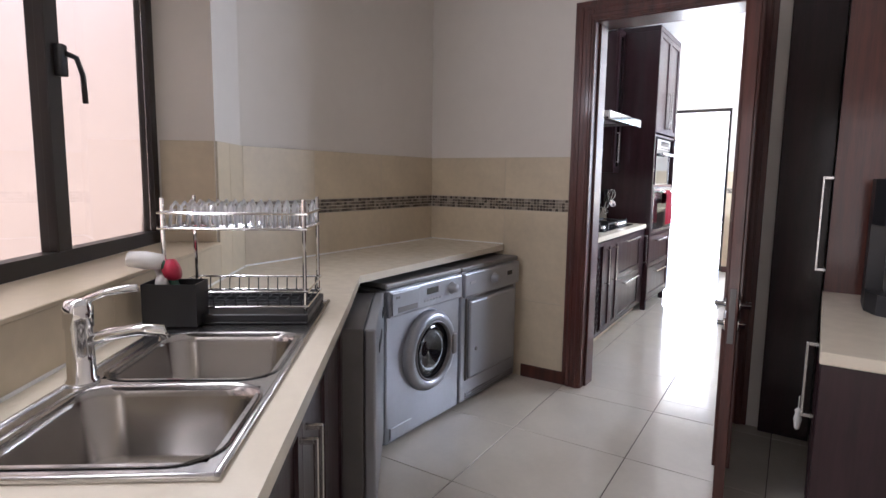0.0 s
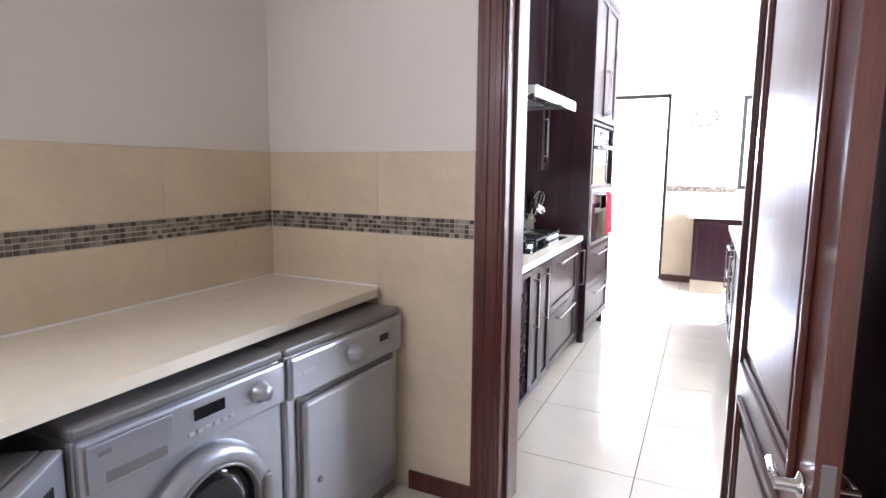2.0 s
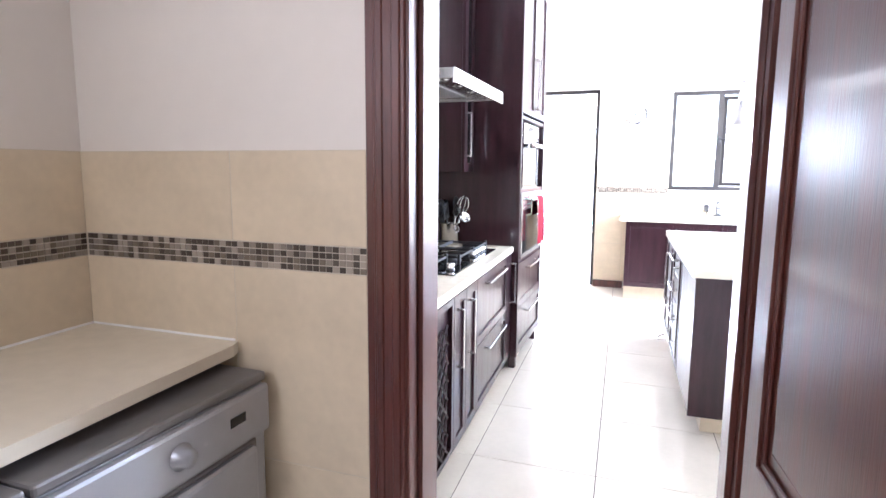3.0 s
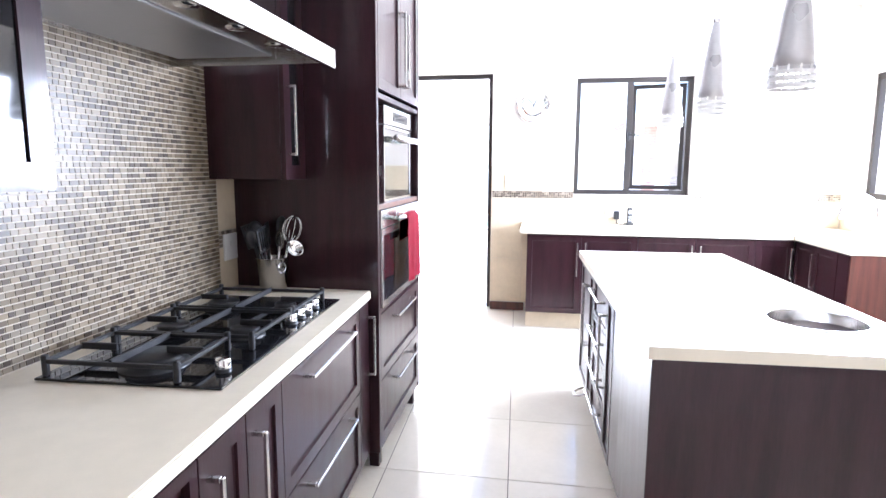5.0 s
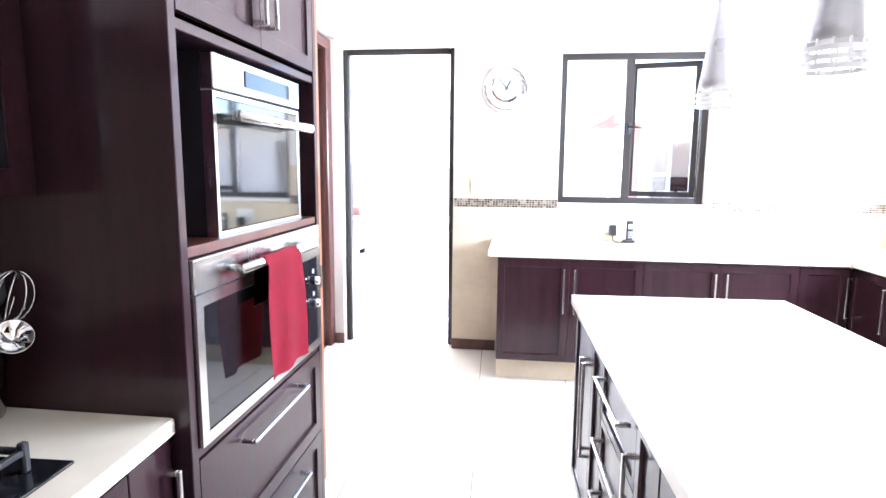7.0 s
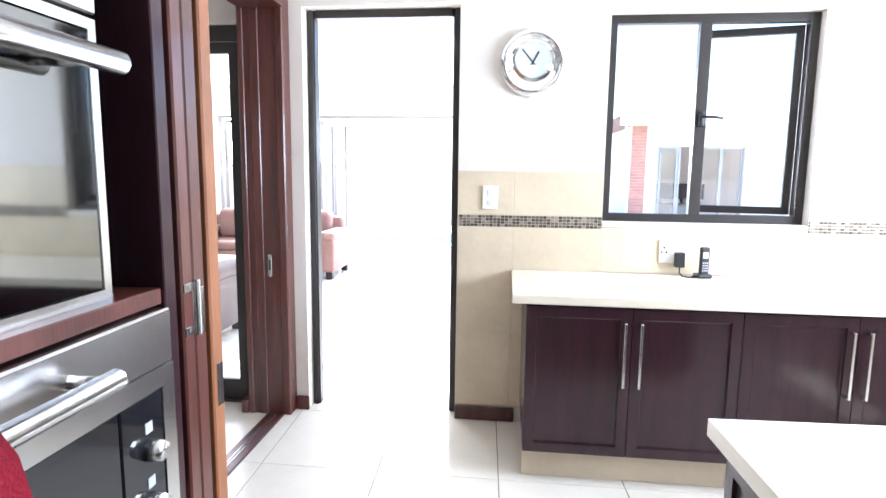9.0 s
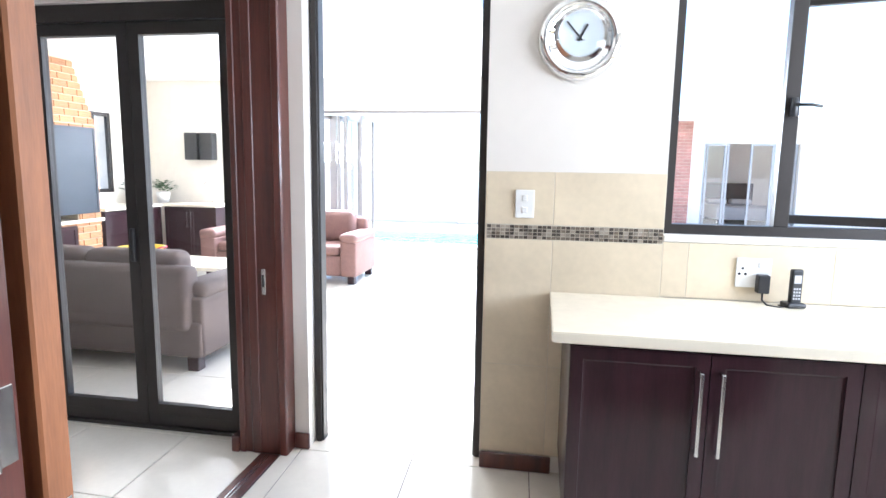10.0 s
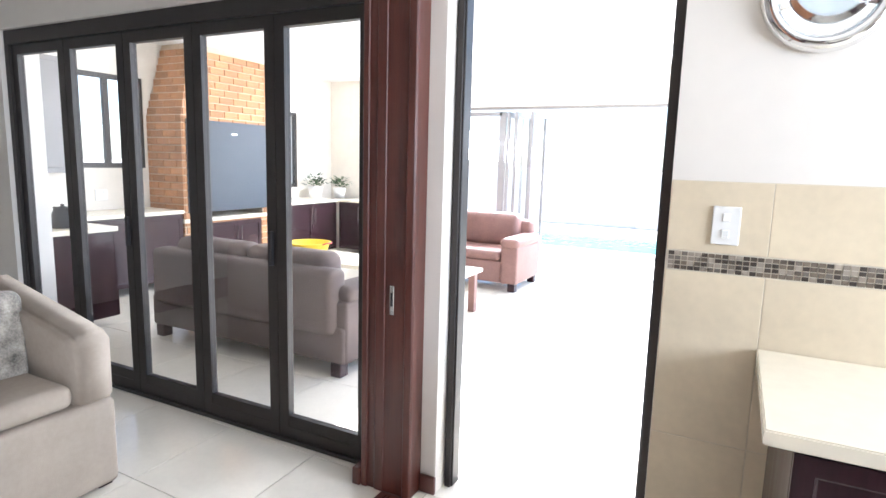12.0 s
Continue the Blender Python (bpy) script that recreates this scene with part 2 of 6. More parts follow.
def wall(name, lo, hi, holes, axis, mat, label):
    """A wall between two corners with rectangular holes (a0, a1, z0, z1) along its axis, as solid pieces in one mesh."""
    bm = bmesh.new()
    (x0, y0, z0), (x1, y1, z1) = lo, hi
    a0, a1 = (x0, x1) if axis == "x" else (y0, y1)

    def piece(s, e, b, t):
        if e - s > 1e-4 and t - b > 1e-4:
            box(bm, *((s, y0, b, e, y1, t) if axis == "x" else (x0, s, b, x1, e, t)))
    cur = a0
    for h0, h1, hz0, hz1 in sorted(holes):
        piece(cur, h0, z0, z1)
        piece(h0, h1, z0, hz0)
        piece(h0, h1, hz1, z1)
        cur = h1
    piece(cur, a1, z0, z1)
    bmesh.ops.remove_doubles(bm, verts=bm.verts, dist=1e-4)
    return structure(name, bm, mat, label, "wall")


# laundry
wall("wall_door", (LX - 0.2, LY, 0), (KXR, LY + WT, 3.0), [(D0, D1, 0, DH)], "x", "paint", "cream painted wall with a wide doorway")
WL = slant(0.1, 0)                  # near end of the left wall
structure("wall_laundry_left", prism(bmesh.new(), [(LX, LY), (LX - 0.2, LY), (LX - 0.2, 2.2), slant(0.1, -0.1), WL], 0, LH), "paint", "cream painted wall above beige tiles", "wall")
W40U0, W40U1, W40Z0, W40Z1, W40D = 0.46, 2.35, 1.03, 2.15, 0.30   # window in the slanted wall
bm = bmesh.new()
for u0, u1, za, zb in ((0.1, W40U0, 0, LH), (W40U0, W40U1, 0, W40Z0), (W40U0, W40U1, W40Z1, LH), (W40U1, 3.4, 0, LH)):
    prism(bm, [slant(u0, 0), slant(u1, 0), slant(u1, -W40D), slant(u0, -W40D)], za, zb)
structure("wall_laundry_window", bm, "paint", "cream painted slanted wall with a deep window", "wall")
structure("wall_laundry_right", B(1.0, -1.6, 0, 1.2, LY, LH), "paint", "cream painted laundry wall", "wall")
wall("wall_laundry_back", (-1.0, -1.8, 0), (1.2, -1.6, LH), [(0.2, 0.95, 0, 2.1)], "x", "paint", "cream painted laundry wall with a back doorway")
structure("wall_laundry_side", B(-0.24, -1.598, 0, -0.04, -0.36, LH), "paint", "cream painted laundry wall", "wall")
structure("ceiling_laundry", B(-2.7, -1.9, LH, 1.25, LY - 0.002, LH + 0.12), "ceiling_paint", "white plaster ceiling", "ceiling")
# kitchen
TRK0, TRK1 = 7.56, 9.69
wall("wall_kitchen_left", (KX - 0.24, LY + WT, 0), (KX, CY, 3.0), [(TRK0, CY, 0, 2.44)], "y", "paint", "cream kitchen wall with a wide opening to the lounge")
wall("wall_kitchen_right", (KXR, LY, 0), (KXR + 0.25, CY + 0.25, 3.0), [(7.3, 9.5, 1.2, 2.25)], "y", "paint", "cream kitchen wall with a wide window")
WX0, WX1, WZ0, WZ1 = -0.163, 0.915, 1.195, 2.311
DX0, DX1, DZ = -1.87, -0.970, 2.37
FX0, FX1, FZ = -5.195, -2.25, 2.285
wall("wall_clock", (-6.4, CY, 0), (KXR, CY + 0.25, 3.0), [(FX0, FX1, 0, FZ), (DX0, DX1, 0, DZ), (WX0, WX1, WZ0, WZ1)], "x", "paint",
     "cream painted wall with a door, window and folding doors")
structure("ceiling_kitchen", B(-6.4, LY + WT + 0.002, KH, KXR - 0.002, CY - 0.002, KH + 0.12), "ceiling_paint", "white plaster ceiling", "ceiling")
structure("wall_lounge_back", B(-6.4, LY + WT, 0, KX - 0.242, LY + WT + 0.2, 3.0), "paint", "cream lounge wall", "wall")
structure("wall_lounge_left", B(-6.6, LY + WT, 0, -6.402, CY + 0.25, 3.0), "paint", "cream lounge wall", "wall")
# ground under all, patio and garden
structure("ground", B(-150, -150, -0.3, 150, 150, -0.06), "paving", "pale paved ground around the house", "ground")
structure("floor", B(-6.5, -1.8, -0.05, KXR + 0.2, CY + 0.24, -0.004), "grout_dark", "cream porcelain floor tiles with thin dark joints", "floor")
structure("floor_patio", B(-7.5, CY + 0.24, -0.05, 4.5, 17.0, -0.004), "grout_dark", "cream patio floor tiles with thin joints", "floor")


# door lining and casings between laundry and kitchen
def casing(name, x0, x1, top, yw, out, back=0.0):
    """Moulded wooden casing round an opening on the wall face yw; out is -1 or 1."""
    ob = None
    bm = bmesh.new()
    for i, (a, b, t) in enumerate(((0.0, 0.125, 0.014), (0.008, 0.10, 0.022), (0.02, 0.045, 0.028), (0.07, 0.092, 0.026))):
        for lo, hi in (((x0 - b, 0), (x0 - a, top + b)), ((x1 + max(a, back), 0), (x1 + b, top + b))):
            box(bm, lo[0], min(yw, yw + out * t), 0, hi[0], max(yw, yw + out * t), hi[1], 0.003, 1)
        box(bm, x0 - a, min(yw, yw + out * t), top + a, x1 + a, max(yw, yw + out * t), top + b, 0.003, 1)
    return structure(name, bm, "mahogany", "moulded reddish-brown wooden door casing", "trim")


casing("trim_laundry_side", D0 + 0.03, D1 - 0.03, DH - 0.03, LY, -1, 0.038)
casing("trim_kitchen_side", D0 + 0.03, D1 - 0.03, DH - 0.03, LY + WT, 1)
bm = bmesh.new()
box(bm, D0, LY - 0.002, 0, D0 + 0.03, LY + WT + 0.002, DH, 0.002, 1)
box(bm, D1 - 0.03, LY - 0.002, 0, D1, LY + WT + 0.002, DH, 0.002, 1)
box(bm, D0 + 0.03, LY - 0.002, DH - 0.03, D1 - 0.03, LY + WT + 0.002, DH, 0.002, 1)
box(bm, D0 + 0.03, LY + 0.05, 0, D0 + 0.045, LY + WT - 0.03, DH - 0.03, 0.002, 1)
box(bm, D1 - 0.045, LY + 0.05, 0, D1 - 0.03, LY + WT - 0.03, DH - 0.03, 0.002, 1)
structure("trim_door_lining", bm, "mahogany", "dark glossy wooden door lining", "trim")


def skirting(name, pts, label="dark brown wooden skirting board"):
    bm = bmesh.new()
    for x0, y0, x1, y1 in pts:
        box(bm, x0, y0, 0, x1, y1, 0.085, 0.004, 1)
    return structure(name, bm, "mahogany", label, "baseboard")


skirting("baseboard_laundry", [(-1.40, LY - 0.018, D0 - 0.075, LY - 0.001)])
skirting("baseboard_clock", [(DX1 + 0.002, CY - 0.022, -0.62, CY - 0.009), (-2.249, CY - 0.118, -2.207, CY - 0.001), (-1.943, CY - 0.02, DX0 + 0.005, CY - 0.001)])

# laundry door, standing open into the laundry
door = thing("door_laundry", pose(-0.142, LY - 0.045, 0, 0, 0, -84.0), "dark panelled wooden door standing wide open", "door")
door["kind"] = "structure"
W, H = 0.94, DH - 0.05
bm = B(0, -0.02, 0.008, W, 0.02, H, 0.002, 1)
leaf = part("leaf", bm, "mahogany", door)
for z0, z1 in ((0.12, 0.72), (0.81, H - 0.12)):
    for s in (-1, 1):
        bm = bmesh.new()
        y = s * 0.02
        for a, t in ((0.0, 0.014), (0.018, 0.008)):
            for q in ((0.12 + a, z0 + a, W - 0.12 - a, z0 + a + 0.018), (0.12 + a, z1 - a - 0.018, W - 0.12 - a, z1 - a), (0.12 + a, z0 + a, 0.138 + a, z1 - a), (W - 0.138 - a, z0 + a, W - 0.12 - a, z1 - a)):
                box(bm, q[0], min(y, y + s * t), q[1], q[2], max(y, y + s * t), q[3], 0.003, 1)
        part("moulding", bm, "mahogany", leaf)
        part("panel", B(0.19, min(y, y + s * 0.006), z0 + 0.07, W - 0.19, max(y, y + s * 0.006), z1 - 0.07, 0.005, 1), "mahogany", leaf)
part("lock_plate", B(W, -0.011, 0.69, W + 0.003, 0.011, 0.91, 0.001, 1), "silver_side", door, "steel lock plate on the door's edge")
for s in (-1, 1):
    bm = bmesh.new()
    lathe(bm, [(0.0, 0), (0.026, 0), (0.026, 0.008), (0.011, 0.012), (0.011, 0.045), (0.0, 0.046)], 20, AT((W - 0.06, s * 0.02, 0.835)) @ pose(0, 0, 0, -90 * s))
    tube(bm, [(W - 0.06, s * 0.058, 0.835), (W - 0.10, s * 0.06, 0.835), (W - 0.165, s * 0.055, 0.83)], 0.009)
    part("handle", bm, "chrome", door, "chrome lever handle", True)
    bm = bmesh.new()
    lathe(bm, [(0.0, 0), (0.024, 0), (0.024, 0.008), (0.012, 0.01), (0.012, 0.03), (0.0, 0.03)], 20, AT((W - 0.06, s * 0.02, 0.755)) @ pose(0, 0, 0, -90 * s))
    part("key_turn", bm, "chrome", door, "chrome lock turn", True)

# wooden jamb of the folding doors between kitchen and lounge
col = thing("trim_folding_jamb", pose(0, 0, 0), "reddish-brown moulded wooden jamb at the wall's end", "trim")
col["kind"] = "structure"
bm = B(-2.205, CY - 0.10, 0, -1.945, CY - 0.001, 2.43, 0.003, 1)
for x0, x1, t in ((-2.205, -2.172, 0.010), (-2.135, -2.085, 0.008), (-1.985, -1.945, 0.010)):
    box(bm, x0, CY - 0.10 - t, 0, x1, CY - 0.10, 2.43, 0.004, 1)
part("post", bm, "mahogany", col)
part("strike_plate", B(-2.064, CY - 0.104, 0.84, -2.042, CY - 0.097, 0.97, 0.002, 1), "steel", col, "steel strike plate")
part("strike_slot", B(-2.057, CY - 0.107, 0.88, -2.049, CY - 0.103, 0.94), "black_plastic", col)
structure("trim_folding_head", B(-2.19, TRK0, 2.34, -1.93, TRK1 - 0.012, 2.419, 0.003, 1), "mahogany", "wooden head of the folding doors", "trim")
track = thing("floor_track", pose(0, 0, 0), "brown wooden floor track with a steel rail", "floor track")
track["kind"] = "structure"
part("sill", B(-2.09, TRK0 - 0.1, -0.003, -1.99, TRK1 - 0.012, 0.006, 0.002, 1), "mahogany", track)
for x in (-2.052, -2.034):
    part("rail", B(x, TRK0, 0.006, x + 0.006, TRK1 - 0.03, 0.009), "steel", track)


# aluminium frames and glass
def frame_bars(bm, axis, fixed, a0, a1, z0, z1, w, d):
    rings = []
    for k, g in ((fixed, 0), (fixed, w), (fixed + d, w), (fixed + d, 0)):
        cs = ((a0 + g, z0 + g), (a1 - g, z0 + g), (a1 - g, z1 - g), (a0 + g, z1 - g))
        rings.append([bm.verts.new((a, k, z) if axis == "x" else (k, a, z)) for a, z in cs])
    for r in range(4):
        p, q = rings[r], rings[(r + 1) % 4]
        for i in range(4):
            bm.faces.new((p[i], p[(i + 1) % 4], q[(i + 1) % 4], q[i]))
    return bm


def pane(parent, axis, fixed, a0, a1, z0, z1, mat="glass"):
    bm = B(a0, fixed, z0, a1, fixed + 0.005, z1) if axis == "x" else B(fixed, a0, z0, fixed + 0.005, a1, z1)
    ob = part("pane", bm, mat, parent, "clear glass pane")
    ob.visible_shadow = False
    return ob


# patio doorway in the clock wall, its leaf slid away
dr = thing("door_patio", pose(0, 0, 0), "dark aluminium door frame open to the bright patio", "door")
dr["kind"] = "structure"
bm = bmesh.new()
Y = CY + 0.09
for q in ((DX0, DX0 + 0.045, 0, DZ), (DX1 - 0.045, DX1, 0, DZ), (DX0 + 0.045, DX1 - 0.045, DZ - 0.045, DZ)):
    box(bm, q[0], Y, q[2], q[1], Y + 0.07, q[3], 0.003, 1)
    box(bm, q[0] + 0.008, Y - 0.012, q[2], q[1] - 0.008, Y, q[3], 0.002, 1)
part("door_frame", bm, "alu_dark", dr)
leaf = part("door_leaf", frame_bars(bmesh.new(), "y", DX1 + 0.02, Y + 0.17, Y + 0.95, 0.01, DZ - 0.05, 0.06, 0.04), "alu_dark", dr, "open aluminium leaf folded outwards")
pane(leaf, "y", DX1 + 0.035, Y + 0.235, Y + 0.885, 0.07, DZ - 0.11)

# kitchen window
wd = thing("window_1", pose(0, 0, 0), "dark aluminium window with one sash pushed open", "window")
wd["kind"] = "structure"
Y = CY + 0.06
part("window_frame", frame_bars(bmesh.new(), "x", Y, WX0, WX1, WZ0, WZ1, 0.045, 0.055), "alu_dark", wd)
MX = 0.345
part("mullion", B(MX - 0.03, Y, WZ0 + 0.045, MX + 0.03, Y + 0.055, WZ1 - 0.045, 0.003, 1), "alu_dark", wd)
pane(wd, "x", Y + 0.025, WX0 + 0.045, MX - 0.03, WZ0 + 0.045, WZ1 - 0.045)
sash = part("sash", frame_bars(bmesh.new(), "x", 0, 0, WX1 - MX - 0.075, WZ0 + 0.05, WZ1 - 0.05, 0.04, 0.035), "alu_dark", wd)
sash.matrix_basis = pose(WX1 - 0.046, Y + 0.058, 0, 0, 0, -13) @ AT((-(WX1 - MX - 0.075), 0, 0))
pane(sash, "x", 0.015, 0.04, WX1 - MX - 0.115, WZ0 + 0.09, WZ1 - 0.09)
bm = bmesh.new()
box(bm, MX - 0.012, Y - 0.03, 1.72, MX + 0.012, Y, 1.80, 0.003, 1)
tube(bm, [(MX, Y - 0.03, 1.77), (MX + 0.06, Y - 0.045, 1.768), (MX + 0.10, Y - 0.045, 1.76)], 0.007)
part("window_handle", bm, "black_plastic", wd, "", True)
part("window_sill", B(WX0 + 0.002, CY - 0.012, WZ0 - 0.03, WX1 - 0.002, Y, WZ0 - 0.001, 0.003, 1), "outer_plaster", wd)

# right window
wd = thing("window_2", pose(0, 0, 0), "wide dark aluminium kitchen window full of daylight", "window")
wd["kind"] = "structure"
part("window_frame", frame_bars(bmesh.new(), "y", KXR + 0.05, 7.3, 9.5, 1.2, 2.25, 0.05, 0.045), "alu_dark", wd)
for y in (8.03, 8.77):
    part("mullion", B(KXR + 0.05, y - 0.025, 1.25, KXR + 0.095, y + 0.025, 2.2, 0.003, 1), "alu_dark", wd)

# laundry window in the slanted wall
wd = thing("window_3", pose(*slant(0, 0), 0, 0, 0, ROT40), "dark aluminium laundry window above a tiled sill", "window")
wd["kind"] = "structure"
# local: x runs against T40, y away from the room
a0, a1, yy = -W40U1, -W40U0, W40D - 0.07
part("window_frame", frame_bars(bmesh.new(), "x", yy, a0, a1, W40Z0 + 0.012, W40Z1, 0.05, 0.05), "alu_dark", wd)
MU = -1.14
part("mullion", B(MU - 0.035, yy - 0.005, W40Z0 + 0.06, MU + 0.035, yy + 0.05, W40Z1 - 0.05, 0.003, 1), "alu_dark", wd)
part("mullion", B(MU - 0.62, yy - 0.005, W40Z0 + 0.06, MU - 0.56, yy + 0.05, W40Z1 - 0.05, 0.003, 1), "alu_dark", wd)
pane(wd, "x", yy + 0.02, a0 + 0.05, MU - 0.035, W40Z0 + 0.06, W40Z1 - 0.05)
pane(wd, "x", yy + 0.02, MU + 0.035, a1 - 0.05, W40Z0 + 0.06, W40Z1 - 0.05)
bm = bmesh.new()
box(bm, MU + 0.0, yy - 0.03, 1.60, MU + 0.03, yy - 0.004, 1.69, 0.003, 1)
tube(bm, [(MU + 0.015, yy - 0.03, 1.665), (MU + 0.045, yy - 0.045, 1.658), (MU + 0.065, yy - 0.05, 1.61), (MU + 0.07, yy - 0.05, 1.53)], 0.008)
part("window_handle", bm, "black_plastic", wd, "curved black catch handle", True)
part("window_sill", B(a0 + 0.002, -0.012, W40Z0 + 0.001, a1 - 0.002, yy, W40Z0 + 0.012, 0.002, 1), "wall_tile", wd, "beige tiled sill")

# aluminium folding doors between lounge and patio
fd = thing("folding_doors", pose(0, 0, 0), "dark aluminium folding glass doors standing closed", "folding door")
fd["kind"] = "structure"
Y = CY + 0.03
bm = bmesh.new()
box(bm, FX0, Y, FZ - 0.09, FX1, Y + 0.08, FZ, 0.003, 1)
box(bm, FX0, Y, 0, FX0 + 0.05, Y + 0.08, FZ - 0.09, 0.003, 1)
box(bm, FX1 - 0.02, Y, 0, FX1, Y + 0.08, FZ - 0.09, 0.003, 1)
box(bm, FX0 + 0.05, Y, 0, FX1 - 0.02, Y + 0.08, 0.02, 0.003, 1)
part("door_frame", bm, "alu_dark", fd)
n = 5
w = (FX1 - 0.02 - FX0 - 0.05) / n
for i in range(n):
    x = FX0 + 0.05 + i * w
    lf = part("leaf", box(frame_bars(bmesh.new(), "x", Y + 0.018, x + 0.002, x + w - 0.002, 0.022, FZ - 0.092, 0.062, 0.045), x + 0.06, Y + 0.02, 0.08, x + w - 0.06, Y + 0.061, 0.145, 0.002, 1), "alu_dark", fd)
    pane(lf, "x", Y + 0.035, x + 0.062, x + w - 0.062, 0.14, FZ - 0.15)
    if i in (1, 3):
        part("handle", B(x + w - 0.04, Y - 0.004, 0.95, x + w - 0.015, Y + 0.018, 1.13, 0.004, 1), "black_plastic", lf)
# stacked wooden folding leaves at the tower's end
for i, (x1, y, d, mat) in enumerate(((-1.318, 7.559, 0.039, "mahogany"), (-1.320, 7.603, 0.044, "mahogany"), (-1.325, 7.676, 0.046, "raw_edge"))):
    fl = thing("folding_leaf", pose(0, 0, 0), "reddish-brown wooden folding door leaf, folded back" if i < 2 else "folded wooden door leaf with a pale raw edge", "folding door", "folded wooden leaves")
    part("leaf", B(-1.93, y, 0.012, x1, y + d, 2.33, 0.004, 1), mat, fl)
    if i == 0:
        for z in (0.58, 1.127, 1.95):
            bm = B(x1 - 0.003, y + 0.004, z, x1 + 0.003, y + 0.041, z + 0.018, 0.001, 1)
            box(bm, x1 - 0.003, y + 0.004, z + 0.089, x1 + 0.003, y + 0.041, z + 0.107, 0.001, 1)
            box(bm, x1 - 0.003, y + 0.034, z + 0.0185, x1 + 0.002, y + 0.041, z + 0.0885, 0.001, 1)
            box(bm, x1 - 0.003, y + 0.046, z - 0.006, x1 + 0.001, y + 0.078, z + 0.09, 0.001, 1)
            rod(bm, (x1 + 0.006, y + 0.043, z - 0.004), (x1 + 0.006, y + 0.043, z + 0.111), 0.006)
            for k in (0.009, 0.098):
                rod(bm, (x1 + 0.001, y + 0.02, z + k), (x1 + 0.0045, y + 0.02, z + k), 0.004, seg=8)
            part("hinge", bm, "steel", fl, "steel butt hinge")
    if i == 2:
        part("flush_pull", B(x1 - 0.002, y + 0.014, 0.93, x1 + 0.003, y + 0.038, 1.03, 0.001, 1), "steel", fl, "steel flush pull on the edge")

# ---- cabinets ----


def shaker(x0, x1, z0, z1, y=0.0, rail=0.065, t=0.02, rec=0.008):
    """A framed door or drawer front, its face at y - t."""
    bm = B(x0, y - t, z0, x1, y, z1)
    bm.faces.ensure_lookup_table()
    front = [f for f in bm.faces if abs(f.calc_center_median().y - (y - t)) < 1e-6]
    rail = min(rail, (x1 - x0) * 0.3, (z1 - z0) * 0.3)
    bmesh.ops.inset_region(bm, faces=front, thickness=rail, depth=0)
    bmesh.ops.inset_region(bm, faces=front, thickness=0.002, depth=-rec)
    bmesh.ops.inset_region(bm, faces=front, thickness=0.010, depth=-0.002)
    return bm


def bar_handle(parent, x, z, length, upright, y=-0.02, mat="steel"):
    bm = bmesh.new()
    h = length / 2
    if upright:
        box(bm, x - 0.006, y - 0.040, z - h, x + 0.006, y - 0.030, z + h, 0.002, 1)
        for s in (-1, 1):
            box(bm, x - 0.006, y - 0.031, z + s * h - (0.012 if s > 0 else 0), x + 0.006, y + 0.001, z + s * h + (0.012 if s < 0 else 0), 0.001, 1)
    else:
        box(bm, x - h, y - 0.040, z - 0.006, x + h, y - 0.030, z + 0.006, 0.002, 1)
        for s in (-1, 1):
            box(bm, x + s * h - (0.014 if s > 0 else 0), y - 0.031, z - 0.006, x + s * h + (0.014 if s < 0 else 0), y + 0.001, z + 0.006, 0.001, 1)
    return part("handle", bm, mat, parent, "brushed steel bar handle")


def unit(m, w, h, d, fronts, label, z0=0.10, name="base_cabinet", group="", plinth=None, body="espresso", category="cabinet"):
    """A cabinet; local x along its width, front at y = 0 facing -y. fronts: (kind, x0, x1, z0, z1, handle)."""
    ob = thing(name, m, label, category, group)
    part("body", B(0.001, 0.001, z0, w - 0.001, d, h, 0.001, 1), body, ob)
    if plinth:
        part("plinth", B(0.001, 0.05, 0.002, w - 0.001, 0.07, z0 - 0.002, 0.001, 1), plinth, ob, "beige tiled plinth" if plinth == "wall_tile" else "")
    for kind, a, b, c, e, hd in fronts:
        if kind == "panel":
            f = part("panel", B(a + 0.002, -0.02, c + 0.002, b - 0.002, 0, e - 0.002, 0.002, 1), body, ob)
        elif kind == "lattice":
            f = part("wine_rack", lattice(a + 0.002, b - 0.002, c + 0.002, e - 0.002), body, ob, "criss-cross wine rack front")
        else:
            f = part(kind, shaker(a + 0.002, b - 0.002, c + 0.002, e - 0.002), body, ob)
        if hd:
            side, length = hd
            if side == "t":
                bar_handle(f, (a + b) / 2, e - 0.05, length, False)
            elif side == "l":
                bar_handle(f, a + 0.035, e - 0.06 - length / 2, length, True)
            elif side == "r":
                bar_handle(f, b - 0.035, e - 0.06 - length / 2, length, True)
            elif side == "lb":
                bar_handle(f, a + 0.035, c + 0.06 + length / 2, length, True)
            elif side == "rb":
                bar_handle(f, b - 0.035, c + 0.06 + length / 2, length, True)
    return ob


def lattice(x0, x1, z0, z1):
    bm = bmesh.new()
    frame_bars(bm, "x", -0.02, x0, x1, z0, z1, 0.03, 0.02)
    s = 0.085
    for i in range(int((x1 - x0 - 0.06) / s)):
        for j in range(int((z1 - z0 - 0.06) / s)):
            a, b = x0 + 0.03 + i * s, z0 + 0.03 + j * s
            rod(bm, (a, -0.010, b), (a + s, -0.010, b + s), 0.007, seg=4)
            rod(bm, (a + s, -0.014, b), (a, -0.014, b + s), 0.007, seg=4)
    return bm


KC, LC, WC = 0.89, 0.885, 0.91     # worktop heights: kitchen, laundry, under the windows
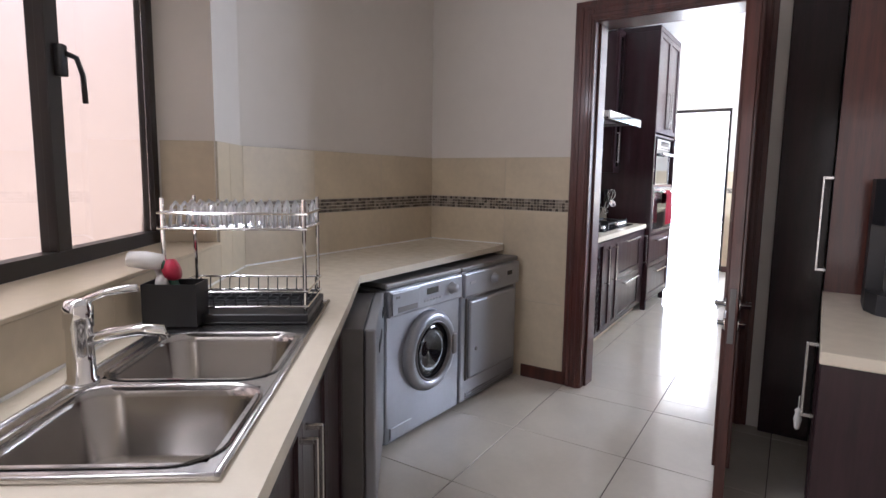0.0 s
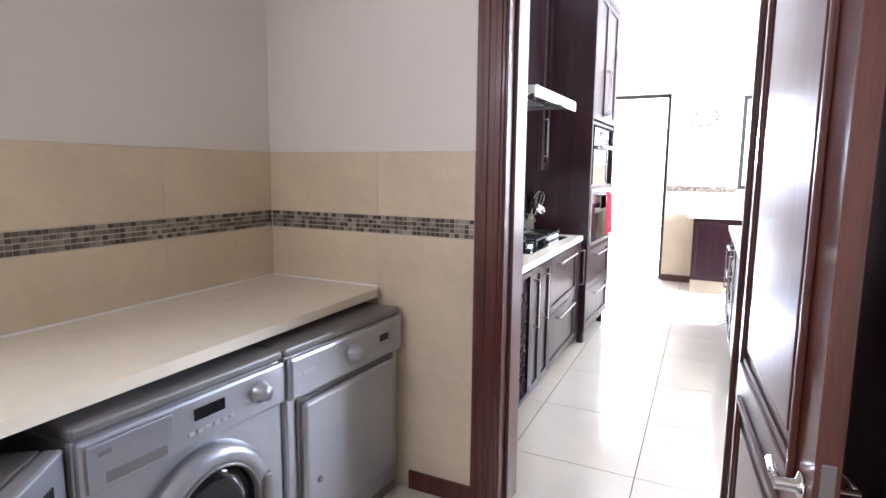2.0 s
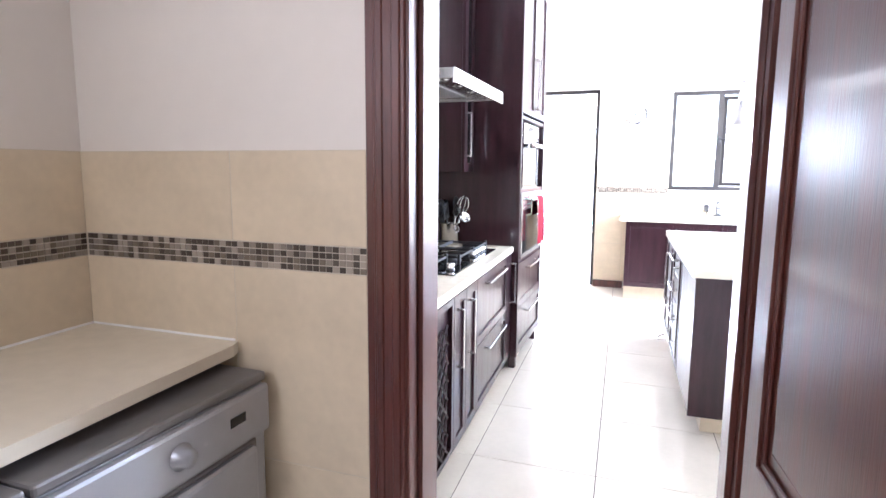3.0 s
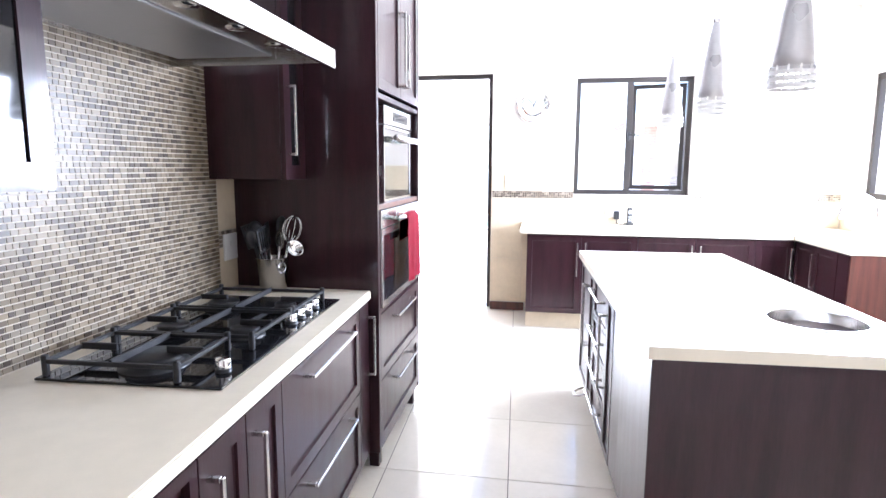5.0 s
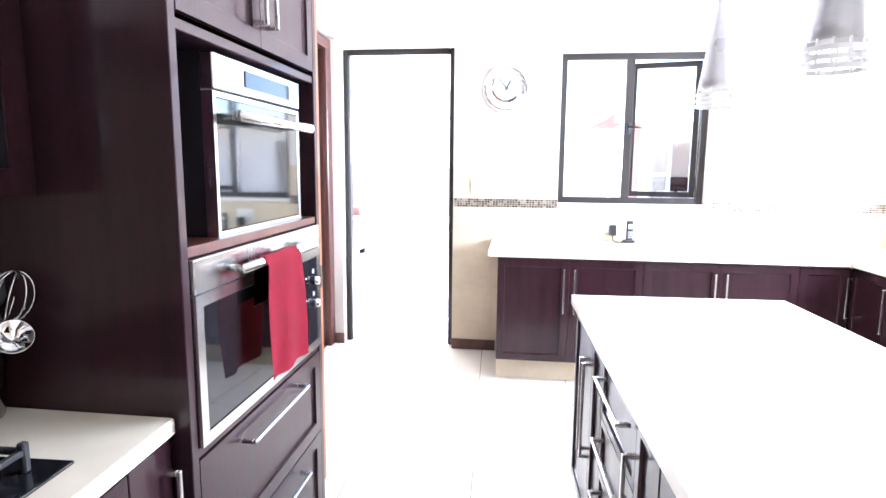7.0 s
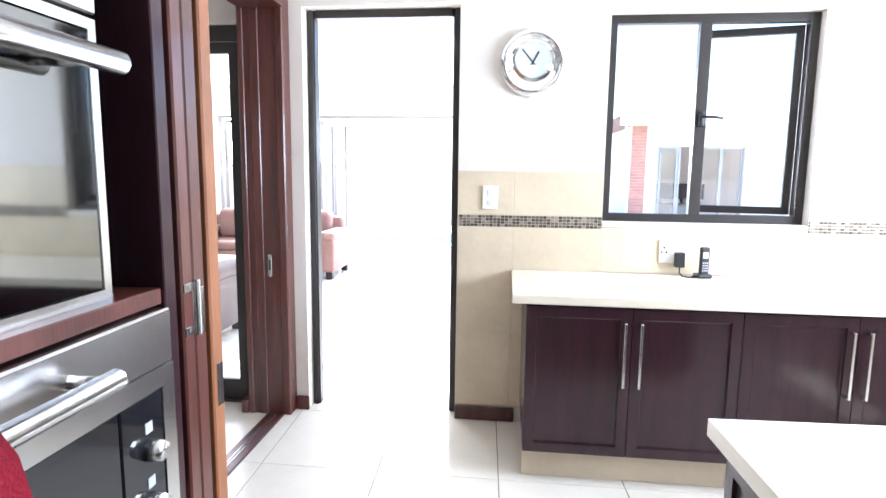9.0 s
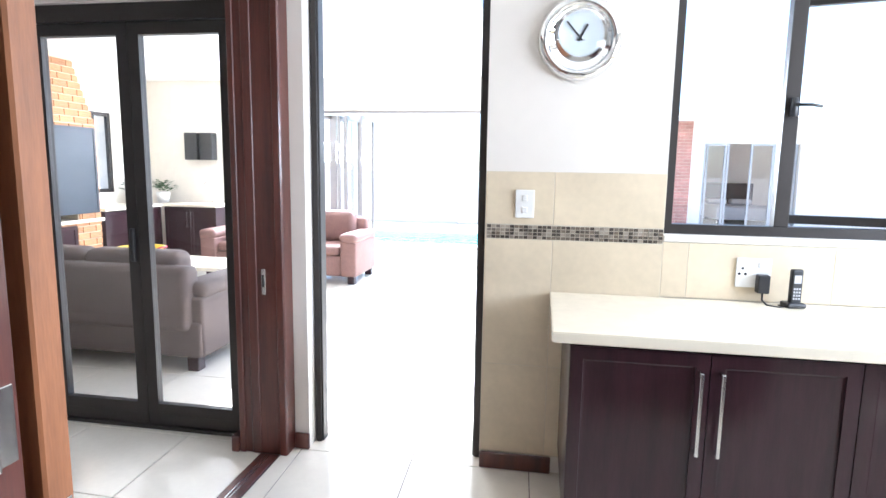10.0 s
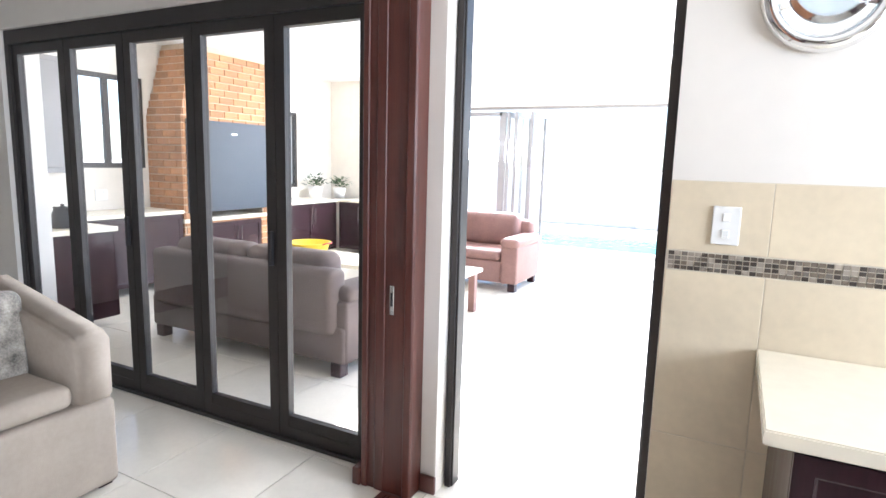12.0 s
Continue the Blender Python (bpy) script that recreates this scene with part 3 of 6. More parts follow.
# kitchen stove run, fronts face +x
FXK, LEAN = -1.272, 0.045       # cabinet carcase front at the tower, and how it comes forward away from it
for y0, w, fronts, lab in (
    (4.21, 0.79, [("lattice", 0, 0.79, 0.1, KC - 0.05, None)], "dark wooden wine rack cabinet below the worktop"),
    (5.00, 0.22, [("door", 0, 0.22, 0.1, KC - 0.05, ("l", 0.28))], "narrow dark wooden pull-out cabinet"),
    (5.22, 0.225, [("door", 0, 0.225, 0.1, KC - 0.05, ("l", 0.28))], "narrow dark wooden pull-out cabinet"),
    (5.445, 0.845, [("drawer", 0, 0.845, 0.47, KC - 0.05, ("t", 0.50)), ("drawer", 0, 0.845, 0.1, 0.47, ("t", 0.50))], "wide dark wooden drawer cabinet below the gas hob"),
    (6.29, 0.16, [("panel", 0, 0.16, 0.1, KC - 0.05, ("r", 0.28))], "narrow dark wooden pull-out cabinet beside the oven tower"),
):
    unit(pose(FXK + LEAN * (6.45 - y0), y0, 0, 0, 0, 92.6), w, KC - 0.042, 0.60, fronts, lab, group="stove run cabinets", plinth="wall_tile")
bm = prism(bmesh.new(), [(KX + 0.001, LY + WT + 0.025), (-1.240 + LEAN * 2.2, LY + WT + 0.025), (-1.240, 6.453), (KX + 0.001, 6.453)], KC - 0.04, KC)
bmesh.ops.bevel(bm, geom=bm.edges[:], offset=0.004, segments=2, affect="EDGES")
single("worktop", bm, "quartz", Matrix(), "cream quartz worktop along the stove wall", "worktop")

# oven tower
TY0, TY1, TX = 6.455, 7.355, -1.225
tw = thing("oven_tower", pose(TX, TY0, 0, 0, 0, 90), "tall dark wooden tower cabinet with two built-in ovens", "cabinet")
w = TY1 - TY0
for x0, x1 in ((0, 0.03), (w - 0.03, w)):
    part("side_panel", B(x0, -0.02, 0.10, x1, 0.67, 2.75, 0.002, 1), "espresso", tw)
part("back_panel", B(0.031, 0.655, 0.10, w - 0.031, 0.668, 2.748), "espresso", tw)
for z in (0.10, 0.77, 1.255, 1.755):
    part("shelf", B(0.031, -0.015, z, w - 0.031, 0.654, z + 0.025, 0.002, 1), "mahogany" if z == 1.255 else "espresso", tw)
part("top_panel", B(0.0, -0.02, 2.751, w, 0.67, 2.80, 0.002, 1), "espresso", tw)
for a, b, hd in ((0.032, w / 2, ("rb", 0.36)), (w / 2, w - 0.032, ("lb", 0.36))):
    f = part("door", shaker(a + 0.002, b - 0.002, 1.795, 2.745), "espresso", tw)
    bar_handle(f, (b - 0.035) if hd[0] == "rb" else a + 0.035, 2.03, 0.36, True)
for z0, z1 in ((0.13, 0.445), (0.45, 0.767)):
    f = part("drawer", shaker(0.032, w - 0.032, z0, z1), "espresso", tw)
    bar_handle(f, w / 2, z1 - 0.055, 0.42, False)
for x in (0.05, w - 0.09):
    part("foot", B(x, 0.0, 0.001, x + 0.05, 0.05, 0.10, 0.004, 1), "espresso", tw)

# lower oven, with a towel over its handle
ov = thing("oven", pose(TX, TY0, 0.7965, 0, 0, 90), "wide stainless steel built-in oven with dark glass door", "oven")
part("casing", B(0.034, 0.0, 0.001, w - 0.034, 0.5, 0.455), "black_plastic", ov)
part("fascia", B(0.034, -0.03, 0.372, w - 0.034, -0.001, 0.455, 0.003, 1), "steel", ov, "brushed steel top fascia")
bm = bmesh.new()
frame_bars(bm, "x", -0.03, 0.034, w - 0.034, 0.002, 0.371, 0.03, 0.029)
part("door_frame", bm, "steel", ov)
part("door_glass", B(0.064, -0.027, 0.033, w - 0.16, -0.004, 0.340, 0.002, 1), "black_glass", ov, "dark oven glass")
part("control_strip", B(w - 0.158, -0.028, 0.033, w - 0.065, -0.004, 0.340, 0.002, 1), "black_glass", ov)
for z in (0.175, 0.258):
    bm = rod(bmesh.new(), (w - 0.10, -0.050, z), (w - 0.10, -0.028, z), 0.014, 0.017, 20)
    part("knob", bm, "steel", ov, "", True)
    part("dial_mark", B(w - 0.108, -0.0292, z + 0.026, w - 0.092, -0.0281, z + 0.042), "grey_plastic", ov)
bm = rod(bmesh.new(), (0.17, -0.075, 0.412), (w - 0.22, -0.075, 0.412), 0.013, seg=16)
for x in (0.19, w - 0.24):
    rod(bm, (x, -0.075, 0.412), (x, -0.028, 0.412), 0.009)
part("handle", bm, "steel", ov, "tubular steel handle", True)

# upper compact oven in its open niche
mo = thing("compact_oven", pose(TX, TY0 + 0.22, 1.2805, 0, 0, 90), "compact stainless steel oven in an open niche", "oven")
w2 = 0.572
part("casing", B(0.0, 0.04, 0.0, w2, 0.5, 0.465), "black_plastic", mo)
part("control_panel", B(0.0, 0.005, 0.375, w2, 0.039, 0.465, 0.003, 1), "steel", mo)
part("display", B(0.17, 0.002, 0.398, 0.48, 0.006, 0.443), "black_glass", mo, "dark control display")
bm = bmesh.new()
frame_bars(bm, "x", 0.008, 0.0, w2, 0.0, 0.37, 0.014, 0.031)
part("door_frame", bm, "steel", mo)
part("door_glass", B(0.0145, 0.010, 0.0145, w2 - 0.0145, 0.034, 0.3555, 0.002, 1), "oven_glass", mo, "reflecting oven glass")
bm = rod(bmesh.new(), (0.03, -0.045, 0.31), (w2 - 0.03, -0.045, 0.31), 0.015, seg=16)
for x in (0.06, w2 - 0.06):
    rod(bm, (x, -0.045, 0.31), (x, 0.01, 0.31), 0.009)
part("handle", bm, "steel", mo, "thick tubular steel handle", True)

# extractor hood
hd = thing("extractor_hood", pose(KX, 5.12, 1.80, 0, 0, 90), "stainless steel extractor hood above the gas hob", "extractor hood")
hw, hdp = 0.90, 0.665
bm = bmesh.new()
box(bm, 0.006, -hdp + 0.012, 0.056, hw - 0.006, -0.012, 0.066, 0.002, 1)
part("canopy", bm, "steel", hd)
part("front_lip", B(0, -hdp - 0.003, 0.0, hw, -hdp + 0.0115, 0.067, 0.002, 1), "chrome", hd, "polished steel front lip")
for x in (0.0, hw - 0.0055):
    part("side_lip", B(x, -hdp + 0.012, 0.02, x + 0.0055, -0.012, 0.066, 0.001, 1), "steel", hd)
part("underside", B(0.012, -hdp + 0.013, 0.047, hw - 0.012, -0.014, 0.0555), "steel", hd)
part("filter", B(0.05, -0.45, 0.040, hw - 0.05, -0.08, 0.0468, 0.002, 1), "silver_paint", hd, "steel grease filter")
for x in (0.22, 0.46, 0.70):
    bm = lathe(bmesh.new(), [(0.0, 0.041), (0.026, 0.041), (0.033, 0.047)], 20, AT((x, -0.53, 0)))
    part("lamp_lens", bm, "chrome", hd, "", True)
part("chimney", B(hw / 2 - 0.15, -0.30, 0.066, hw / 2 + 0.15, -0.012, 1.07, 0.002, 1), "steel", hd, "steel chimney duct")

# wall cabinets beside the hood
for y0, lab in ((4.25, "dark wooden glass-fronted wall cabinet"), (6.245, "dark wooden glass-fronted wall cabinet beside the oven tower")):
    w3 = 0.83 if y0 < 5 else 0.208
    wc = thing("wall_cabinet", pose(-1.56, y0, 1.395, 0, 0, 90), lab, "cabinet", "wall cabinets")
    part("body", B(0, 0.0, 0, w3, 0.33, 1.355, 0.002, 1), "espresso", wc)
    for i in range(2 if y0 < 5 else 1):
        a = i * w3 / 2 if y0 < 5 else 0
        b = a + (w3 / 2 if y0 < 5 else w3)
        bm = frame_bars(bmesh.new(), "x", -0.022, a + 0.002, b - 0.002, 0.0, 1.37, 0.06, 0.02)
        f = part("door", bm, "espresso", wc)
        p = part("door_glass", B(a + 0.06, -0.016, 0.06, b - 0.06, -0.010, 1.31), "black_glass", f, "dark reflecting glass")
        bar_handle(f, a + 0.035, 0.245, 0.29, True, y=-0.022)

# clock wall run, fronts face -y
CFY = 9.13
for i, (x0, w, n) in enumerate(((-0.59, 0.95, 2), (0.36, 0.95, 2), (1.31, 0.30, 1))):
    hs = 0.30
    fr = [("door", 0, w / 2, 0.155, WC - 0.05, ("r", hs)), ("door", w / 2, w, 0.155, WC - 0.05, ("l", hs))] if n == 2 else [("door", 0, w, 0.155, WC - 0.05, None)]
    unit(pose(x0, CFY, 0), w, WC - 0.042, CY - CFY - 0.012, fr, "dark wooden base cabinet with two doors under the window" if n == 2 else "dark wooden corner base cabinet", z0=0.155, group="window run cabinets", plinth="wall_tile")
RFX = 1.64
bm = bmesh.new()
prism(bm, [(-0.655, 9.09), (1.60, 9.09), (1.60, 8.235), (KXR - 0.002, 8.235), (KXR - 0.002, CY - 0.012), (-0.655, CY - 0.012)], WC - 0.04, WC)
bmesh.ops.bevel(bm, geom=[e for e in bm.edges if abs(e.verts[0].co.z - e.verts[1].co.z) < 1e-4], offset=0.004, segments=2, affect="EDGES")
single("worktop", bm, "quartz", Matrix(), "cream quartz corner worktop under the windows", "worktop")
sr = unit(pose(RFX, 9.125, 0, 0, 0, -90), 0.86, WC - 0.042, 0.59, [("door", 0, 0.35, 0.155, WC - 0.05, ("l", 0.26)), ("door", 0.35, 0.70, 0.155, WC - 0.05, ("l", 0.26)), ("panel", 0.70, 0.86, 0.155, WC - 0.05, None)],
          "dark wooden base cabinet along the side wall", z0=0.155, group="window run cabinets", plinth="wall_tile")
part("end_panel", B(0.861, -0.02, 0.02, 0.879, 0.59, WC - 0.042, 0.001, 1), "mahogany", sr, "reddish-brown wooden end panel")
# mixer tap on the side run
bm = lathe(bmesh.new(), [(0.0, 0), (0.03, 0), (0.03, 0.01), (0.022, 0.02), (0.022, 0.09), (0.0, 0.09)], 20)
tp = thing("kitchen_tap", pose(1.86, 8.45, WC), "arched chrome mixer tap on the side worktop", "tap")
part("base", bm, "chrome", tp, "", True)
part("spout", tube(bmesh.new(), [(0, 0, 0.08)] + [(-0.12 + 0.12 * math.cos(a), 0, 0.24 + 0.12 * math.sin(a)) for a in [i * math.pi / 10 for i in range(11)]] + [(-0.24, 0, 0.19)], 0.012), "chrome", tp, "", True)
part("lever", tube(bmesh.new(), [(0.0, 0.02, 0.07), (0.0, 0.06, 0.09), (0.0, 0.10, 0.12)], 0.007), "chrome", tp, "", True)

# island
KI = 0.91
IX0, IX1, IY0, IY1 = -0.205, 0.643, 5.765, 7.785
IROT = AT((-0.222, 7.825, 0)) @ pose(0, 0, 0, 0, 0, 2.0) @ AT((0.222, -7.825, 0))
isl = thing("kitchen_island", IROT @ pose(IX0, IY1, 0, 0, 0, -90), "dark wooden kitchen island with drawers and doors", "island")
L, D = IY1 - IY0, IX1 - IX0
part("body", B(0.03, 0.02, 0.12, L - 0.02, D - 0.05, KI - 0.041, 0.002, 1), "espresso", isl)
part("end_panel", B(L - 0.019, 0.0, 0.12, L, D - 0.03, KI - 0.041, 0.002, 1), "espresso", isl)
part("plinth", B(0.09, 0.08, 0.002, L - 0.10, D - 0.12, 0.119), "wall_tile", isl, "beige tiled plinth")
cur = 0.03
for kind, wd_, hdl in (("door", 0.42, "r"), ("door", 0.20, "l"), ("drawers", 0.46, "t"), ("door", 0.20, "l"), ("panel", 0.69, None)):
    a, b = cur, cur + wd_
    cur = b
    if kind == "drawers":
        for z0, z1 in ((0.12, 0.30), (0.30, 0.48), (0.48, 0.66), (0.66, KI - 0.045)):
            f = part("drawer", shaker(a + 0.002, b - 0.002, z0 + 0.002, z1 - 0.002, 0.02, 0.035), "espresso", isl)
            bar_handle(f, (a + b) / 2, z1 - 0.055, 0.34, False, y=0.0)
    elif kind == "door":
        f = part("door", shaker(a + 0.002, b - 0.002, 0.122, KI - 0.047, 0.02, 0.05), "espresso", isl)
        bar_handle(f, b - 0.03 if hdl == "r" else a + 0.03, 0.60, 0.36, True, y=0.0)
    else:
        part("panel", B(a + 0.002, 0.002, 0.122, b - 0.002, 0.02, KI - 0.047, 0.002, 1), "espresso", isl)
part("hook", tube(bmesh.new(), [(0.30, 0.03, 0.10), (0.30, -0.03, 0.085), (0.33, -0.055, 0.075), (0.37, -0.055, 0.07), (0.40, -0.03, 0.08), (0.40, 0.03, 0.10)], 0.007), "steel", isl, "bent steel hook near the floor", True)
# worktop with a round opening for the bin
BC, BR = (0.450, 6.158), 0.165
bm = bmesh.new()
sq = [(-0.222, 5.742), (0.675, 5.742), (0.675, 7.825), (-0.222, 7.825)]
nseg = 48
ring = [(BC[0] + BR * math.cos(i * math.tau / nseg), BC[1] + BR * math.sin(i * math.tau / nseg)) for i in range(nseg)]


def ray_to_rect(c, a):
    dx, dy = math.cos(a), math.sin(a)
    tx = ((sq[1][0] if dx > 0 else sq[0][0]) - c[0]) / dx if abs(dx) > 1e-6 else 1e9
    ty = ((sq[2][1] if dy > 0 else sq[0][1]) - c[1]) / dy if abs(dy) > 1e-6 else 1e9
    k = min(tx, ty)
    return (c[0] + k * dx, c[1] + k * dy)


angs = sorted([(i * math.tau / nseg) % math.tau for i in range(nseg)] + [math.atan2(y - BC[1], x - BC[0]) % math.tau for x, y in sq])
lay = {}
for key, z in (("t", KI), ("b", KI - 0.04)):
    lay[key] = [(bm.verts.new((BC[0] + BR * math.cos(a), BC[1] + BR * math.sin(a), z)), bm.verts.new((*ray_to_rect(BC, a), z))) for a in angs]
for i in range(len(angs)):
    j = (i + 1) % len(angs)
    for key in "tb":
        bm.faces.new((lay[key][i][0], lay[key][i][1], lay[key][j][1], lay[key][j][0]))
    for k in (0, 1):
        bm.faces.new((lay["t"][i][k], lay["t"][j][k], lay["b"][j][k], lay["b"][i][k]))
single("island_worktop", bm, "quartz", IROT, "cream quartz worktop of the kitchen island", "worktop")
bn = thing("worktop_bin", IROT @ pose(BC[0], BC[1], KI - 0.3), "round stainless steel waste bin sunk in the island worktop", "bin")
part("drum", lathe(bmesh.new(), [(0.0, 0.10), (0.140, 0.10), (0.150, 0.12), (0.160, 0.29), (0.162, 0.3005)], 48), "steel", bn, "", True)
part("rim", lathe(bmesh.new(), [(0.160, 0.297), (0.163, 0.3045), (0.173, 0.306), (0.178, 0.3012)], 48), "chrome", bn, "", True)
single("grommet", lathe(bmesh.new(), [(0.0, 0.004), (0.022, 0.004), (0.028, 0.003), (0.032, 0.0005)], 24), "steel", pose(0.522, 7.535, KI), "small steel cap in the island worktop", "cap", smooth=True)

# pendant lamps above the island
pl = None
for x, y in ((0.285, 6.0), (0.27, 6.82), (0.275, 7.68)):
    m = pose(x, y, 1.70)
    if pl:
        copy_thing(pl, m)
        continue
    pl = thing("pendant_lamp", m, "slim conical grey pendant lamp with a white slatted rim", "pendant lamp", "pendant lamps over the island")
    part("shade", lathe(bmesh.new(), [(0.014, 0.40), (0.026, 0.34), (0.046, 0.20), (0.059, 0.11), (0.066, 0.066), (0.063, 0.066), (0.056, 0.11), (0.043, 0.20), (0.023, 0.34), (0.011, 0.40)], 32), "shade_grey", pl, "", True)
    for z in (0.0, 0.021, 0.042):
        part("rim_ring", lathe(bmesh.new(), [(0.066, z), (0.070, z), (0.070, z + 0.012), (0.066, z + 0.012), (0.066, z)], 32), "white_plastic", pl, "white rim ring")
    for k in range(12):
        a = k * math.tau / 12
        px, py = 0.0645 * math.cos(a), 0.0645 * math.sin(a)
        part("rim_post", B(px - 0.0025, py - 0.0025, 0.002, px + 0.0025, py + 0.0025, 0.07), "white_plastic", pl)
    part("cap", lathe(bmesh.new(), [(0.016, 0.396), (0.018, 0.41), (0.010, 0.43), (0.0, 0.432)], 20), "chrome", pl, "", True)
    part("cord", rod(bmesh.new(), (0, 0, 0.43), (0, 0, 1.165), 0.003, seg=8), "grey_plastic", pl)
    part("ceiling_rose", lathe(bmesh.new(), [(0.0, 1.15), (0.05, 1.16), (0.05, 1.179)], 24), "chrome", pl, "", True)

# ---- laundry ----
BEND, ENDX = (-1.475, 2.465), -1.555
VF = 0.587                                     # worktop depth at the slanted wall
SU0, SU1, SV0, SV1 = 0.91, 2.105, 0.090, 0.522  # sink
bm = bmesh.new()
prism(bm, [(LX, LY), WL, slant(SU0 + 0.02, 0.0), slant(SU0 + 0.02, VF), BEND, (ENDX + 0.02, LY - 0.05), (ENDX, LY)], LC - 0.035, LC)
prism(bm, [slant(SU0 + 0.02, 0), slant(SU1 - 0.02, 0), slant(SU1 - 0.02, SV0 + 0.02), slant(SU0 + 0.02, SV0 + 0.02)], LC - 0.035, LC)
prism(bm, [slant(SU0 + 0.02, SV1 - 0.02), slant(SU1 - 0.02, SV1 - 0.02), slant(SU1 - 0.02, VF), slant(SU0 + 0.02, VF)], LC - 0.035, LC)
prism(bm, [slant(SU1 - 0.02, 0), slant(3.35, 0), slant(3.35, VF), slant(SU1 - 0.02, VF)], LC - 0.035, LC)
bmesh.ops.remove_doubles(bm, verts=bm.verts, dist=1e-4)
single("worktop", bm, "quartz", Matrix(), "cream quartz laundry worktop around the slanted corner", "worktop")
S40 = pose(*slant(0, 0), 0, 0, 0, ROT40)       # local x = -u, local y = -v


def sbox(bm, u0, v0, z0, u1, v1, z1, bevel=0.0, seg=2):
    return box(bm, -u1, -v1, z0, -u0, -v0, z1, bevel, seg)


def SB(*a):
    return sbox(bmesh.new(), *a)


# pale sealant line where worktop meets wall
bm = tube(bmesh.new(), [(-1.56, LY - 0.010, LC + 0.002), (LX + 0.012, LY - 0.012, LC + 0.002), (WL[0] + 0.012, WL[1] + 0.004, LC + 0.002), (*slant(3.3, 0.011), LC + 0.002)], 0.005, 6)
structure("trim_sealant", bm, "white_plastic", "pale sealant line behind the worktop", "trim")
# sink with two bowls
def bowl(u0, u1, v0, v1, depth):
    """A pressed bowl with rounded corners, open above."""
    bm = bmesh.new()
    rings = []
    for k, (g, z) in enumerate(((-0.012, 0.003), (0.0, 0.0), (0.008, -0.02), (0.02, -depth * 0.8), (0.045, -depth), (0.12, -depth - 0.004))):
        pts = []
        r = max(0.075 - g * 0.3, 0.03)
        for cu, cv, a0 in ((u1 - g - r, v1 - g - r, 0), (u0 + g + r, v1 - g - r, 90), (u0 + g + r, v0 + g + r, 180), (u1 - g - r, v0 + g + r, 270)):
            for i in range(7):
                a = radians(a0 + i * 15)
                pts.append((-(cu + r * math.cos(a)), -(cv + r * math.sin(a)), LC + 0.006 + z))
        rings.append([bm.verts.new(p) for p in pts])
    n = len(rings[0])
    for a, b in zip(rings, rings[1:]):
        for k in range(n):
            bm.faces.new((a[k], a[(k + 1) % n], b[(k + 1) % n], b[k]))
    bm.faces.new(rings[-1])
    return bm


sink = thing("kitchen_sink", S40, "stainless steel double-bowl sink set in the worktop", "sink")
bw = ((1.335, 1.695), (1.735, 2.065))
bm = bmesh.new()
V0, V1 = 0.140, 0.495
us, vs_ = (SU0, 1.34, 1.69, 1.74, 2.06, SU1), (SV0, V0 + 0.005, V1 - 0.005, SV1)
for i in range(5):
    for j in range(3):
        if (i, j) not in ((1, 1), (3, 1)):
            sbox(bm, us[i], vs_[j], LC + 0.001, us[i + 1], vs_[j + 1], LC + 0.007)
bmesh.ops.remove_doubles(bm, verts=bm.verts, dist=1e-5)
part("deck", bm, "steel", sink)
rim = bmesh.new()
for q in ((SU0, SV0, SU1, SV0 + 0.012), (SU0, SV1 - 0.012, SU1, SV1), (SU0, SV0, SU0 + 0.012, SV1), (SU1 - 0.012, SV0, SU1, SV1)):
    sbox(rim, q[0], q[1], LC + 0.0005, q[2], q[3], LC + 0.011, 0.004, 2)
part("rim", rim, "steel", sink, "raised steel rim", True)
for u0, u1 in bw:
    # bowl colour darker than the deck, imitating the dark reflections inside
    b = part("bowl", bowl(u0, u1, V0, V1, 0.17), "steel_darkened", sink, "deep pressed steel bowl", True)
    part("drain", lathe(bmesh.new(), [(0.0, LC - 0.162), (0.02, LC - 0.160), (0.035, LC - 0.163), (0.042, LC - 0.167)], 24, AT((-(u0 + u1) / 2, -(V0 + V1) / 2, 0))), "chrome", b, "", True)
tap = thing("sink_tap", S40 @ AT((-1.71, -0.118, LC + 0.007)), "chrome single-lever mixer tap behind the sink", "tap")
part("body", lathe(bmesh.new(), [(0.0, 0), (0.032, 0), (0.032, 0.006), (0.027, 0.011), (0.025, 0.115), (0.028, 0.119), (0.028, 0.160), (0.022, 0.174), (0.0, 0.178)], 28), "chrome", tap, "", True)
part("spout", tube(bmesh.new(), [(0, -0.01, 0.085), (0, -0.06, 0.103), (0, -0.12, 0.112), (0, -0.165, 0.110), (0, -0.17, 0.092)], 0.013, 12), "chrome", tap, "", True)
part("lever", tube(bmesh.new(), [(0, -0.005, 0.168), (0.008, -0.05, 0.188), (0.012, -0.115, 0.198)], 0.008, 10), "chrome", tap, "", True)
# dish rack on its black tray
rack = thing("dish_rack", S40 @ AT((0, 0, LC + 0.008)), "two-tier chrome wire dish rack on a black drip tray", "dish rack")
u0, u1, v0, v1 = 0.945, 1.215, 0.075, 0.497
bm = SB(u0 - 0.01, v0 - 0.01, 0.0, u1 + 0.03, v1 + 0.005, 0.008, 0.003, 1)
for q in ((u0 - 0.01, v0 - 0.01, u1 + 0.03, v0 + 0.0), (u0 - 0.01, v1 - 0.005, u1 + 0.03, v1 + 0.005), (u0 - 0.01, v0, u0, v1), (u1 + 0.02, v0, u1 + 0.03, v1)):
    sbox(bm, q[0], q[1], 0.008, q[2], q[3], 0.03, 0.003, 1)
part("drip_tray", bm, "black_plastic", rack, "black plastic drip tray")
